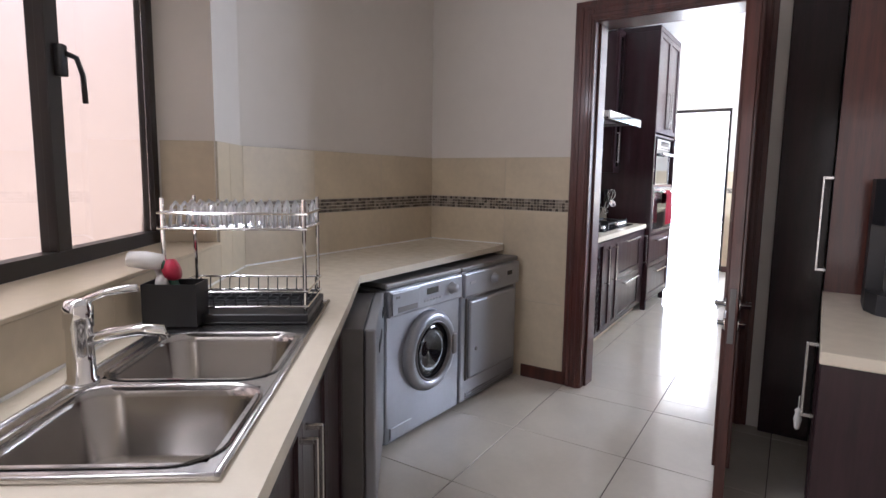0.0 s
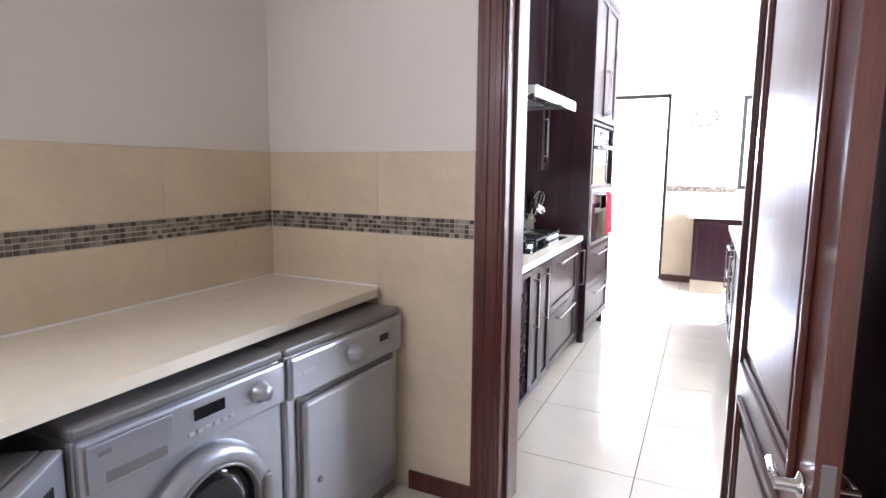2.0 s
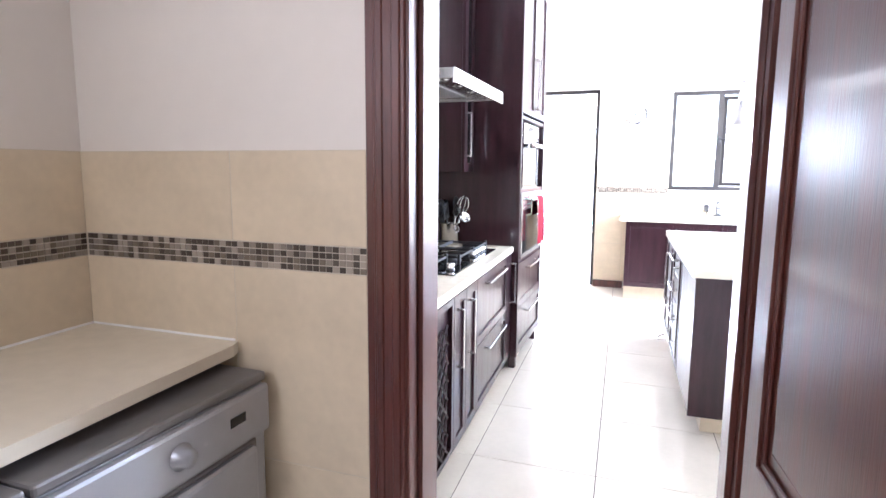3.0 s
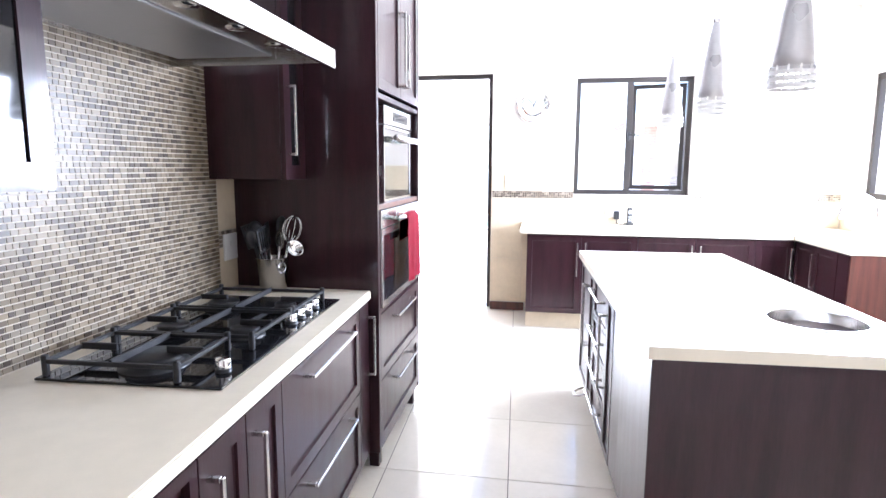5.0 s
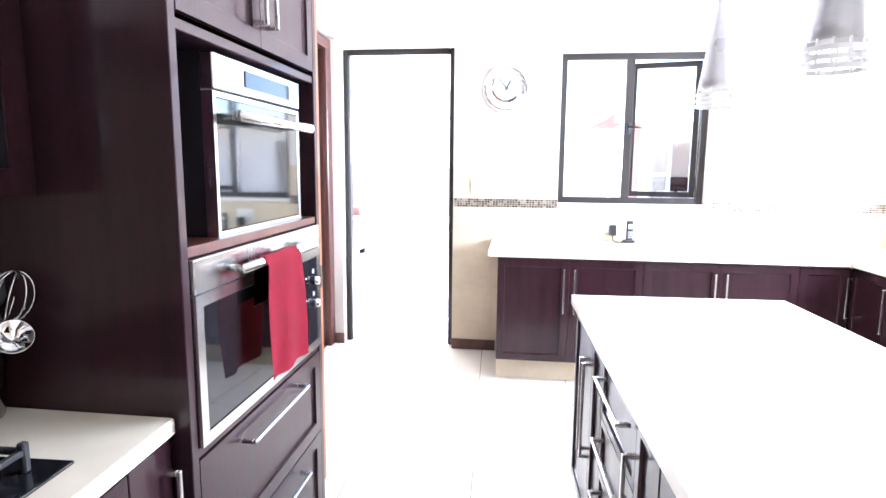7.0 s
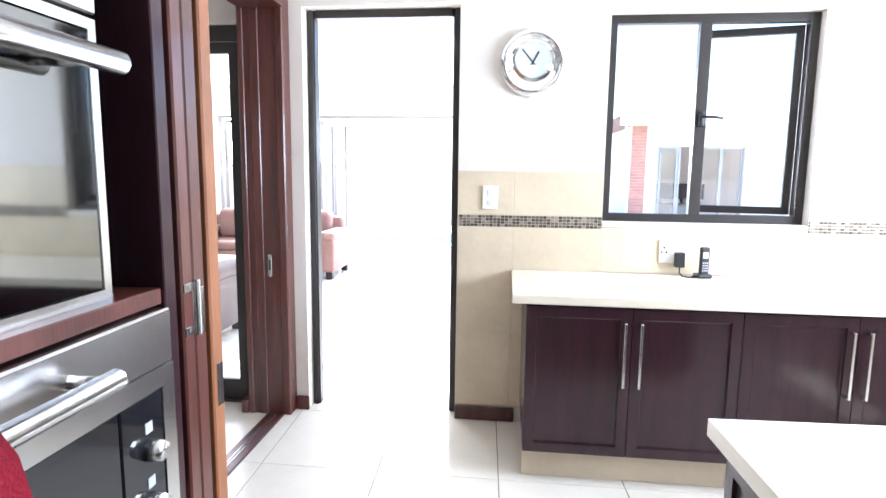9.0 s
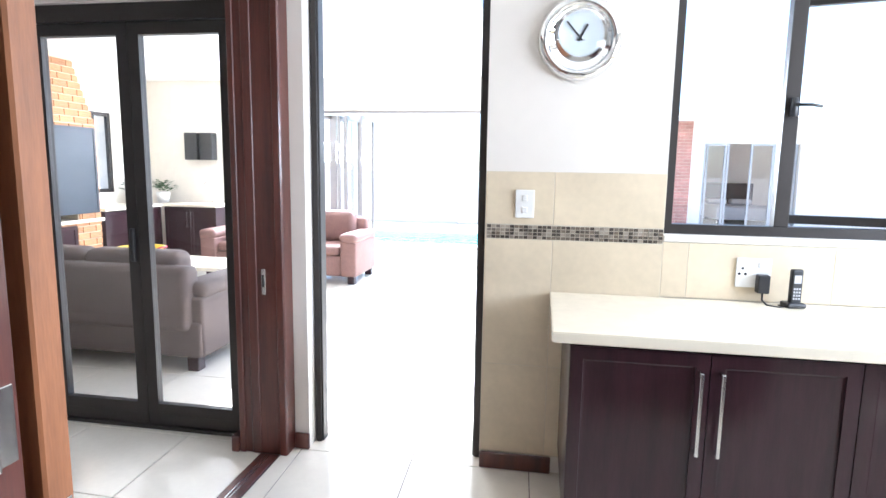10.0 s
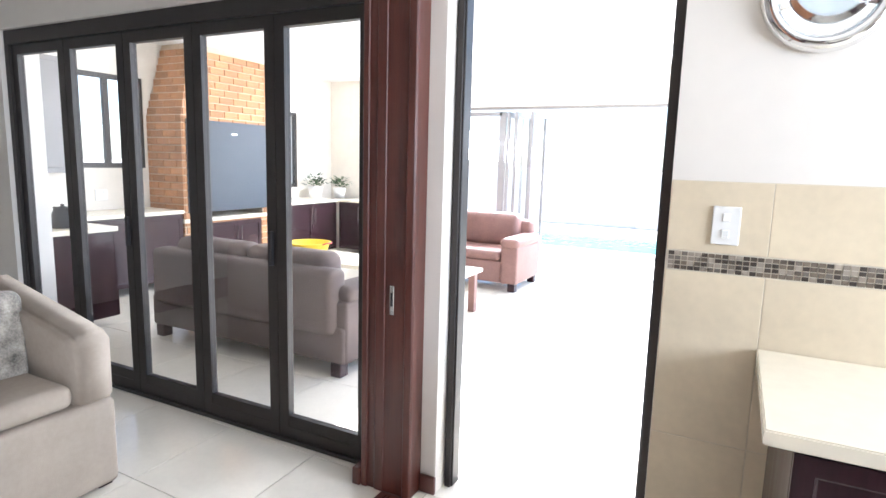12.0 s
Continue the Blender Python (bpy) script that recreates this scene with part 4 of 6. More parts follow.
for u in (u0 + 0.01, u1 - 0.01):
    for v in (v0 + 0.01, v1 - 0.01):
        part("post", tube(bmesh.new(), [(-u, -v, 0.008), (-u, -v, 0.362)], 0.006), "chrome", rack)
for zt in (0.045, 0.275):
    for dz in (0.0, 0.045):
        ring = [(-u0, -v0, zt + dz), (-u1, -v0, zt + dz), (-u1, -v1, zt + dz), (-u0, -v1, zt + dz), (-u0, -v0, zt + dz)]
        part("rim_wire", tube(bmesh.new(), ring, 0.004), "chrome", rack)
    for i in range(13):
        v = v0 + 0.02 + i * (v1 - v0 - 0.04) / 12
        part("wire", tube(bmesh.new(), [(-u0, -v, zt + 0.04), (-u0 - 0.008, -v, zt), (-u1 + 0.008, -v, zt), (-u1, -v, zt + 0.04)], 0.0022, 5), "chrome" if zt > 0.1 else "black_plastic", rack)
    for i in range(5):
        u = u0 + 0.04 + i * (u1 - u0 - 0.08) / 4
        part("cross_wire", tube(bmesh.new(), [(-u, -v0, zt + 0.002), (-u, -v1, zt + 0.002)], 0.0022, 5), "chrome" if zt > 0.1 else "black_plastic", rack)
for i in range(15):
    v = v0 + 0.02 + i * (v1 - v0 - 0.04) / 14
    for u in (u0 + 0.07, u1 - 0.07):
        part("plate_divider", tube(bmesh.new(), [(-u - 0.035, -v, 0.275), (-u - 0.028, -v - 0.004, 0.335), (-u, -v - 0.005, 0.348), (-u + 0.028, -v - 0.004, 0.335), (-u + 0.035, -v, 0.275)], 0.005, 6), "acrylic", rack, "clear plastic plate divider", True)
cad = thing("cutlery_caddy", S40 @ AT((-1.235, -0.125, LC + 0.012)), "black plastic caddy holding brushes beside the rack", "caddy")
bm = bmesh.new()
for q in ((-0.05, -0.075, 0, 0.05, 0.075, 0.005), (-0.05, -0.075, 0.005, 0.05, -0.071, 0.12), (-0.05, 0.071, 0.005, 0.05, 0.075, 0.12), (-0.05, -0.071, 0.005, -0.046, 0.071, 0.12), (0.046, -0.071, 0.005, 0.05, 0.071, 0.12)):
    box(bm, *q)
part("tub", bm, "black_plastic", cad)
br = thing("dish_brush", S40 @ AT((-1.235, -0.105, LC + 0.012)), "red and white dish brush standing in the caddy", "brush")
part("handle", tube(bmesh.new(), [(0, 0, 0), (0.005, 0.02, 0.12), (0.01, 0.035, 0.16)], 0.008), "white_plastic", br, "", True)
part("head", lathe(bmesh.new(), [(0.0, 0), (0.028, 0.004), (0.034, 0.02), (0.03, 0.034), (0.0, 0.04)], 20, AT((0.01, 0.01, 0.145)) @ pose(0, 0, 0, 70)), "red_plastic", br, "red brush head", True)
part("bristles", lathe(bmesh.new(), [(0.0, 0), (0.026, 0.0), (0.03, 0.03), (0.0, 0.032)], 20, AT((0.01, 0.03, 0.12)) @ pose(0, 0, 0, 100)), "white_plastic", br, "", True)
br = thing("bottle_brush", S40 @ AT((-1.225, -0.15, LC + 0.03)), "pale bottle brush lying across the caddy", "brush")
part("brush_head", lathe(bmesh.new(), [(0.0, -0.05), (0.022, -0.045), (0.026, 0.0), (0.022, 0.045), (0.0, 0.05)], 20, AT((-0.02, 0.10, 0.165)) @ pose(0, 0, 0, 95)), "white_plastic", br, "", True)
part("grip", tube(bmesh.new(), [(0, 0, 0), (-0.005, 0.03, 0.10), (-0.02, 0.06, 0.16)], 0.012), "green_plastic", br, "dark green grip", True)
# cabinets below the sink
for u1c, w in ((1.32, 0.38), (1.70, 0.38), (2.08, 0.38), (2.46, 0.38), (2.84, 0.38)):
    unit(S40 @ AT((-u1c, -0.545, 0)), w, LC - 0.037 if u1c > 2.6 else 0.60, 0.50, [("door", 0, w, 0.1, LC - 0.05, None if u1c < 1.5 else ("l" if u1c in (1.70, 2.46) else "r", 0.26))], "dark wooden cabinet below the sink", group="sink cabinets", plinth="espresso")
# dishwasher, pushed under the slanted worktop
dwm = S40 @ AT((-0.903, -0.68, 0.0))
dw = thing("dishwasher", dwm, "silver freestanding dishwasher standing proud of the worktop", "dishwasher")
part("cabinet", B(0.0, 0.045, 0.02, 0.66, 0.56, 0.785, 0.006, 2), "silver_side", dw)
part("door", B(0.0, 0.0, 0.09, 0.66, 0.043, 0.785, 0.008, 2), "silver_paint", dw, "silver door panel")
part("kick_panel", B(0.01, 0.05, 0.002, 0.65, 0.07, 0.019), "black_plastic", dw)
part("handle_recess", B(0.22, -0.003, 0.63, 0.44, 0.002, 0.67, 0.002, 1), "rubber", dw, "dark grip recess")
part("display", B(0.50, -0.003, 0.70, 0.60, 0.002, 0.73, 0.002, 1), "black_glass", dw)


# washing machine and tumble dryer, fronts towards the room
def machine(m, w, h, name, label, category):
    ob = thing(name, m, label, category)
    part("cabinet", B(0.0, 0.012, 0.02, w, 0.56, h - 0.03, 0.012, 2), "silver_paint", ob)
    part("lid", B(-0.001, 0.004, h - 0.029, w + 0.001, 0.562, h, 0.008, 2), "silver_side", ob, "grey top lid")
    for x in (0.05, w - 0.05):
        for y in (0.07, 0.50):
            part("foot", rod(bmesh.new(), (x, y, 0.001), (x, y, 0.02), 0.022), "rubber", ob)
    return ob


MR = 88.7
wmm = pose(-1.450, 2.625, 0, 0, 0, MR)
MW, MH = 0.640, 0.822
wm = machine(wmm, MW, MH, "washing_machine", "silver front-loading washing machine under the worktop", "washing machine")
part("control_panel", B(0.004, -0.010, MH - 0.165, MW - 0.004, 0.013, MH - 0.031, 0.01, 2), "silver_paint", wm)
part("drawer_front", B(0.02, -0.016, MH - 0.155, 0.235, -0.009, MH - 0.045, 0.004, 2), "silver_paint", wm, "detergent drawer front")
part("drawer_grip", B(0.06, -0.0175, MH - 0.145, 0.215, -0.0155, MH - 0.118, 0.001, 1), "silver_side", wm)
part("maker_mark", B(0.045, -0.0172, MH - 0.075, 0.075, -0.0158, MH - 0.064), "silver_side", wm, "small maker's mark as a plain bar")
part("display", B(0.30, -0.0125, MH - 0.095, 0.40, -0.0095, MH - 0.062, 0.001, 1), "black_glass", wm, "dark display window")
for i in range(6):
    part("button", B(0.28 + 0.027 * i, -0.013, MH - 0.130, 0.298 + 0.027 * i, -0.0095, MH - 0.118, 0.001, 1), "grey_plastic", wm)
bm = lathe(bmesh.new(), [(0.0, 0.034), (0.022, 0.032), (0.026, 0.012), (0.034, 0.004), (0.034, 0.0)], 28, AT((0.53, -0.010, MH - 0.092)) @ pose(0, 0, 0, 90))
part("programme_dial", bm, "silver_paint", wm, "round programme dial", True)
dc = AT((0.345, 0.012, 0.425)) @ pose(0, 0, 0, 90)
pd = part("porthole", lathe(bmesh.new(), [(0.214, 0.0), (0.211, 0.022), (0.195, 0.042), (0.170, 0.047), (0.152, 0.032), (0.146, 0.012)], 48, dc), "silver_paint", wm, "round silver porthole door", True)
part("door_glass", lathe(bmesh.new(), [(0.149, 0.014), (0.146, 0.026), (0.09, 0.022), (0.0, 0.004)], 48, dc), "black_glass", pd, "dark domed glass", True)
part("inner_ring", lathe(bmesh.new(), [(0.158, 0.038), (0.155, 0.046), (0.149, 0.044), (0.147, 0.028)], 48, dc), "silver_side", pd, "", True)
part("door_handle", B(0.345 + 0.160, -0.042, 0.365, 0.345 + 0.200, -0.012, 0.485, 0.012, 3), "silver_side", pd, "", True)
part("plinth_flap", B(0.03, 0.004, 0.035, 0.20, 0.013, 0.10, 0.003, 1), "silver_paint", wm)

drm = pose(-1.434, 3.277, 0, 0, 0, MR)
DW = 0.672
dry = machine(drm, DW, MH, "tumble_dryer", "silver tumble dryer beside the washing machine", "tumble dryer")
part("control_panel", B(0.004, -0.012, MH - 0.175, DW - 0.004, 0.013, MH - 0.031, 0.012, 2), "silver_paint", dry)
part("maker_mark", B(0.06, -0.0135, MH - 0.10, 0.12, -0.0115, MH - 0.085), "grey_plastic", dry)
part("programme_dial", lathe(bmesh.new(), [(0.0, 0.034), (0.022, 0.032), (0.026, 0.012), (0.034, 0.004), (0.034, 0.0)], 28, AT((0.33, -0.012, MH - 0.10)) @ pose(0, 0, 0, 90)), "silver_paint", dry, "round programme dial", True)
part("display", B(0.50, -0.0145, MH - 0.105, 0.56, -0.0115, MH - 0.078, 0.001, 1), "black_glass", dry)
lid = part("door", B(0.06, -0.016, 0.16, 0.61, 0.013, MH - 0.195, 0.018, 3), "silver_paint", dry, "square loading door")
part("door_seal", B(0.048, 0.004, 0.148, 0.622, 0.0128, MH - 0.183, 0.006, 1), "silver_side", dry)
part("door_catch", rod(bmesh.new(), (0.13, -0.019, 0.33), (0.13, -0.0155, 0.33), 0.012), "silver_side", lid)
for i in range(3):
    part("vent_slot", B(0.06, 0.008, 0.035 + 0.014 * i, 0.64, 0.0135, 0.041 + 0.014 * i), "silver_side", dry)

# units along the other side
rb = unit(pose(0.27, 3.345, 0, 0, 0, -90), 0.98, LC - 0.036, 0.70, [("door", 0, 0.49, 0.1, LC - 0.05, ("r", 0.27)), ("door", 0.49, 0.98, 0.1, LC - 0.05, None)], "dark wooden base cabinet with upright bar handles", name="base_cabinet", plinth="espresso")
part("side_panel", B(0.98, -0.02, 0.01, 0.998, 0.70, LC - 0.037, 0.001, 1), "espresso", rb)
single("worktop", B(0.245, 2.325, LC - 0.034, 0.998, 3.344, LC, 0.004, 2), "quartz", Matrix(), "cream quartz worktop holding a drinks dispenser", "worktop")
unit(pose(0.27, 3.97, 0, 0, 0, -90), 0.62, 2.55, 0.72, [("door", 0, 0.62, 0.1, 2.54, None)], "tall dark wooden cupboard beside the open door", name="tall_cupboard", plinth="espresso")
tc = bpy.data.objects["tall_cupboard"]
bar_handle(tc.children[2], 0.575, 1.155, 0.39, True)
part("side_panel", B(0.621, -0.02, 0.0, 0.6245, 0.72, 2.55), "mahogany", tc, "reddish-brown wooden side panel")
# added sheet that makes the wall behind the open door dark
part("filler_panel", B(0.0, -0.25, 0.0, 0.02, -0.022, 2.55, 0.002, 1), "espresso", tc, "dark panel added to darken the wall behind the open door")
tr = thing("key_charm", pose(0.205, 2.89, 0.50), "small white charm hanging from a cabinet handle", "charm")
part("cord", rod(bmesh.new(), (0, 0, 0.03), (0, 0, 0.075), 0.002, seg=6), "white_plastic", tr)
part("figure", lathe(bmesh.new(), [(0.0, -0.05), (0.008, -0.045), (0.013, -0.01), (0.009, 0.012), (0.012, 0.022), (0.0, 0.034)], 12), "white_plastic", tr, "", True)
dp = thing("drinks_dispenser", pose(0.365, 3.03, LC), "black drinks dispenser with a clear tank and red tap", "dispenser")
bm = bmesh.new()
prism(bm, [(0.0, -0.02), (0.03, -0.10), (0.10, -0.14), (0.20, -0.14), (0.27, -0.10), (0.30, -0.02), (0.30, 0.16), (0.0, 0.16)], 0.0, 0.07)
prism(bm, [(0.0, 0.02), (0.30, 0.02), (0.30, 0.16), (0.0, 0.16)], 0.07, 0.30)
prism(bm, [(0.0, -0.02), (0.03, -0.10), (0.10, -0.14), (0.20, -0.14), (0.27, -0.10), (0.30, -0.02), (0.30, 0.16), (0.0, 0.16)], 0.30, 0.455)
part("housing", bm, "black_plastic", dp)
part("tank", B(0.05, -0.06, 0.071, 0.25, 0.018, 0.20, 0.01, 2), "acrylic", dp, "clear plastic tank")
part("screen", B(0.10, -0.145, 0.37, 0.20, -0.141, 0.41, 0.002, 1), "label_blue", dp, "teal display screen")
part("nozzle", lathe(bmesh.new(), [(0.0, 0), (0.014, 0.0), (0.017, 0.05), (0.022, 0.06), (0.022, 0.075), (0.0, 0.078)], 20, AT((0.15, -0.09, 0.215))), "white_plastic", dp, "white tap nozzle", True)
part("tap_button", lathe(bmesh.new(), [(0.0, 0.0), (0.018, 0.0), (0.018, 0.02), (0.0, 0.024)], 20, AT((0.15, -0.09, 0.294))), "red_plastic", dp, "red tap button", True)

# yard wall outside the laundry window, made extra tall to hold back skylight
bm = B(-5.7, -3.9, -0.06, -5.5, LY + 0.13, 6.0)
# unseen south leg, added to block light entering through the laundry window
box(bm, -5.498, -3.9, -0.06, 3.5, -3.7, 6.0)
structure("wall_yard", bm, "peach_plaster", "sunlit peach plastered yard wall with an unseen leg added to block light", "wall")

# ---- kitchen: hob and small things ----
hob = thing("gas_hob", pose(-1.265, 5.235, KC, 0, 0, 92.6), "black glass gas hob with iron pan supports and steel knobs", "hob")
HW, HD = 1.0, 0.52
part("glass_top", B(0, 0, 0.0005, HW, HD, 0.008, 0.003, 2), "black_glass", hob, "glossy black glass plate")
for i, (x, y, r) in enumerate(((0.14, 0.27, 0.075), (0.44, 0.40, 0.05), (0.44, 0.15, 0.045), (0.78, 0.40, 0.055), (0.78, 0.15, 0.038))):
    b = part("burner", lathe(bmesh.new(), [(r + 0.02, 0.008), (r + 0.018, 0.016), (r + 0.006, 0.02), (r, 0.03), (r - 0.004, 0.034)], 28, AT((x, y, 0))), "iron", hob, "", True)
    part("burner_cap", lathe(bmesh.new(), [(r + 0.002, 0.031), (r + 0.002, 0.037), (r - 0.006, 0.041), (0.0, 0.042)], 28, AT((x, y, 0))), "iron", b, "", True)
for x0, x1 in ((0.02, 0.285), (0.30, 0.60), (0.63, 0.95)):
    y0, y1 = 0.06 if x0 > 0.1 else 0.13, 0.50
    for q in (((x0, y0), (x1, y0)), ((x0, y1), (x1, y1)), ((x0, y0), (x0, y1)), ((x1, y0), (x1, y1))):
        part("support_bar", box(bmesh.new(), min(q[0][0], q[1][0]) - 0.006, min(q[0][1], q[1][1]) - 0.006, 0.042, max(q[0][0], q[1][0]) + 0.006, max(q[0][1], q[1][1]) + 0.006, 0.054, 0.002, 1), "iron", hob)
    ym = (y0 + y1) / 2
    xm = (x0 + x1) / 2
    for q in ((xm - 0.005, y0, xm + 0.005, y0 + 0.11), (xm - 0.005, y1 - 0.11, xm + 0.005, y1), (x0, ym - 0.005, x1, ym + 0.005)):
        part("support_finger", B(q[0], q[1], 0.040, q[2], q[3], 0.060, 0.002, 1), "iron", hob)
    for fx in (x0, x1):
        for fy in (y0, y1):
            part("support_foot", B(fx - 0.008, fy - 0.008, 0.008, fx + 0.008, fy + 0.008, 0.066, 0.003, 1), "iron", hob)
for x in (0.115, 0.60, 0.68, 0.755, 0.83):
    k = part("knob", lathe(bmesh.new(), [(0.021, 0.020), (0.021, 0.042), (0.018, 0.046), (0.0, 0.047)], 24, AT((x, 0.055, 0))), "chrome", hob, "steel control knob", True)
    part("knob_skirt", lathe(bmesh.new(), [(0.023, 0.008), (0.021, 0.020), (0.0, 0.021)], 24, AT((x, 0.055, 0))), "black_plastic", k, "", True)
# utensil pot
pot = thing("utensil_pot", pose(-1.675, 6.372, KC), "small steel bucket full of kitchen utensils", "pot")
part("bucket", lathe(bmesh.new(), [(0.0, 0.001), (0.055, 0.001), (0.058, 0.006), (0.071, 0.15), (0.074, 0.153), (0.071, 0.156), (0.068, 0.152), (0.055, 0.01), (0.0, 0.008)], 32), "steel_darkened", pot, "", True)
for s in (0.6, 3.7):
    c = Vector((0.078 * math.cos(-s), 0.078 * math.sin(-s), 0.125))
    part("ring_handle", tube(bmesh.new(), [(c.x + 0.022 * math.cos(a) * 0.3, c.y + 0.022 * math.cos(a), c.z - 0.01 + 0.024 * math.sin(a)) for a in [i * math.tau / 14 for i in range(15)]], 0.0035, 6), "steel", pot, "", True)


def utensil(name, label, lean, turn, length, kind, mat):
    u = thing(name, pose(-1.675, 6.372, KC + 0.012) @ pose(0, 0, 0, 0, 0, turn) @ pose(0.02, 0, 0, 0, lean), label, "utensil", "utensils in the pot")
    part("shaft", tube(bmesh.new(), [(0, 0, 0), (0, 0, length)], 0.006), mat, u, "", True)
    bm = bmesh.new()
    if kind == "spatula":
        frame_bars(bm, "x", -0.003, -0.04, 0.04, length - 0.02, length + 0.09, 0.012, 0.006)
        for i in range(3):
            box(bm, -0.02 + i * 0.016, -0.003, length - 0.008, -0.013 + i * 0.016, 0.003, length + 0.078)
    elif kind == "spoon":
        lathe(bm, [(0.0, -0.012), (0.02, -0.009), (0.033, 0.0), (0.031, 0.001), (0.018, -0.006), (0.0, -0.009)], 20, AT((0, 0, length + 0.03)) @ pose(0, 0, 0, 90) @ Matrix.Diagonal((1, 1.45, 1, 1)))
    elif kind == "ladle":
        lathe(bm, [(0.0, -0.03), (0.025, -0.024), (0.04, 0.0), (0.038, 0.0), (0.023, -0.02), (0.0, -0.026)], 24, AT((0.03, 0, length)) @ pose(0, 0, 0, 40, 30))
    else:
        for i in range(4):
            a = i * math.pi / 4
            pts = [(math.cos(a) * 0.042 * math.sin(math.pi * k / 12) * s, math.sin(a) * 0.042 * math.sin(math.pi * k / 12) * s, length + 0.12 * (1 - math.cos(math.pi * k / 12)) / 2 * 1.0) for s in (1,) for k in range(13)]
            pts2 = [(-x, -y, z) for x, y, z in pts[::-1]]
            tube(bm, pts + pts2, 0.0022, 5)
    part("head", bm, mat, u, "", True)


utensil("spatula", "black slotted spatula in the steel bucket", 19, 175, 0.215, "spatula", "black_plastic")
utensil("turner", "black plastic turner in the steel bucket", 15, 130, 0.21, "spatula", "black_plastic")
utensil("serving_spoon", "dark serving spoon in the steel bucket", 8, 70, 0.25, "spoon", "black_plastic")
utensil("cooking_spoon", "dark cooking spoon in the steel bucket", 10, 205, 0.235, "spoon", "black_plastic")
utensil("slotted_spoon", "black slotted spoon leaning in the steel bucket", 17, 230, 0.215, "spoon", "black_plastic")
utensil("slotted_turner", "black slotted turner leaning in the steel bucket", 13, 265, 0.20, "spatula", "black_plastic")
utensil("steel_spoon", "polished steel serving spoon in the steel bucket", 10, 330, 0.20, "spoon", "steel")
utensil("whisk", "steel wire whisk in the steel bucket", 15, 35, 0.215, "whisk", "chrome")
utensil("ladle", "polished steel ladle in the steel bucket", 16, 10, 0.20, "ladle", "chrome")

# red towel on the oven handle
bm = bmesh.new()
rows = []
for i in range(22):
    row = []
    for j in range(11):
        s = i / 21
        x = 0.275 + (j / 10) * (0.25 - 0.02 * math.sin(s * 5)) + 0.012 * math.sin(s * 7 + j)
        if s < 0.30:
            z, y = 0.29 + 0.117 * s / 0.30, -0.052
        elif s < 0.42:
            a = math.pi * (s - 0.30) / 0.12
            z, y = 0.412 + 0.018 * math.sin(a), -0.075 + 0.020 * math.cos(a)
        else:
            z, y = 0.407 - 0.33 * (s - 0.42) / 0.58, -0.097 - 0.012 * math.sin(j * 1.1 + s * 3) * (s - 0.3)
        row.append(bm.verts.new((x, y, z)))
    rows.append(row)
for a, b in zip(rows, rows[1:]):
    for k in range(10):
        bm.faces.new((a[k], a[k + 1], b[k + 1], b[k]))
bmesh.ops.solidify(bm, geom=bm.faces[:], thickness=0.005)
single("towel", bm, "red_cloth", ov.matrix_world.copy(), "red cotton towel hanging over the oven handle", "towel", smooth=True)

# wall clock
ck = thing("clock", pose(-0.571, CY - 0.002, 2.052, 90), "round chrome wall clock with a pale face", "clock")
part("case", lathe(bmesh.new(), [(0.0, 0.0), (0.18, 0.0), (0.183, 0.012), (0.172, 0.030), (0.155, 0.042), (0.142, 0.036), (0.136, 0.022)], 64), "chrome", ck, "broad chrome ring", True)
part("dial", lathe(bmesh.new(), [(0.0, 0.022), (0.138, 0.022), (0.138, 0.018)], 64), "clock_face", ck, "pale blue-white dial")
for k in range(12):
    a = k * math.tau / 12
    bm = B(-0.002, 0.108, 0.0225, 0.002, 0.124, 0.0235)
    bmesh.ops.rotate(bm, verts=bm.verts, matrix=Matrix.Rotation(a, 3, "Z"))
    part("hour_mark", bm, "grey_plastic", ck)
for a, l, w in ((-28, 0.062, 0.005), (40, 0.088, 0.0035)):
    bm = B(-w, -0.015, 0.024, w, l, 0.0255)
    bmesh.ops.rotate(bm, verts=bm.verts, matrix=Matrix.Rotation(radians(a), 3, "Z"))
    part("hand", bm, "black_plastic", ck)
part("maker_mark", B(-0.022, -0.012, 0.0222, 0.022, -0.006, 0.0232), "grey_plastic", ck)
gl = part("cover_glass", lathe(bmesh.new(), [(0.0, 0.032), (0.138, 0.031), (0.138, 0.029), (0.0, 0.030)], 48), "glass", ck, "", True)
gl.visible_shadow = False

# switch, socket, charger, phone
sw = thing("light_switch", pose(-0.786, CY - 0.010, 1.319), "white double light switch on the tiled wall", "switch")
part("plate", B(-0.043, -0.009, -0.065, 0.043, 0, 0.065, 0.003, 2), "white_plastic", sw)
for z in (-0.028, 0.028):
    part("rocker", B(-0.012, -0.013, z - 0.014, 0.012, -0.0085, z + 0.014, 0.002, 1), "white_plastic", sw)
so = thing("wall_socket", pose(0.222, CY - 0.010, 1.040), "white double wall socket above the worktop", "socket")
part("plate", B(-0.072, -0.009, -0.065, 0.072, 0, 0.065, 0.003, 2), "white_plastic", so)
for x, z in ((-0.045, 0.02), (-0.058, -0.005), (-0.032, -0.005)):
    part("pin_hole", rod(bmesh.new(), (x, -0.0098, z), (x, -0.0085, z), 0.006), "black_plastic", so)
part("rocker", B(0.02, -0.013, 0.025, 0.045, -0.0085, 0.05, 0.002, 1), "white_plastic", so)
ch = thing("phone_charger", pose(0.255, CY - 0.02, 1.018), "black plug-in charger in the wall socket", "charger")
part("body", B(-0.024, -0.045, -0.06, 0.024, 0.0, 0.02, 0.005, 2), "black_plastic", ch)
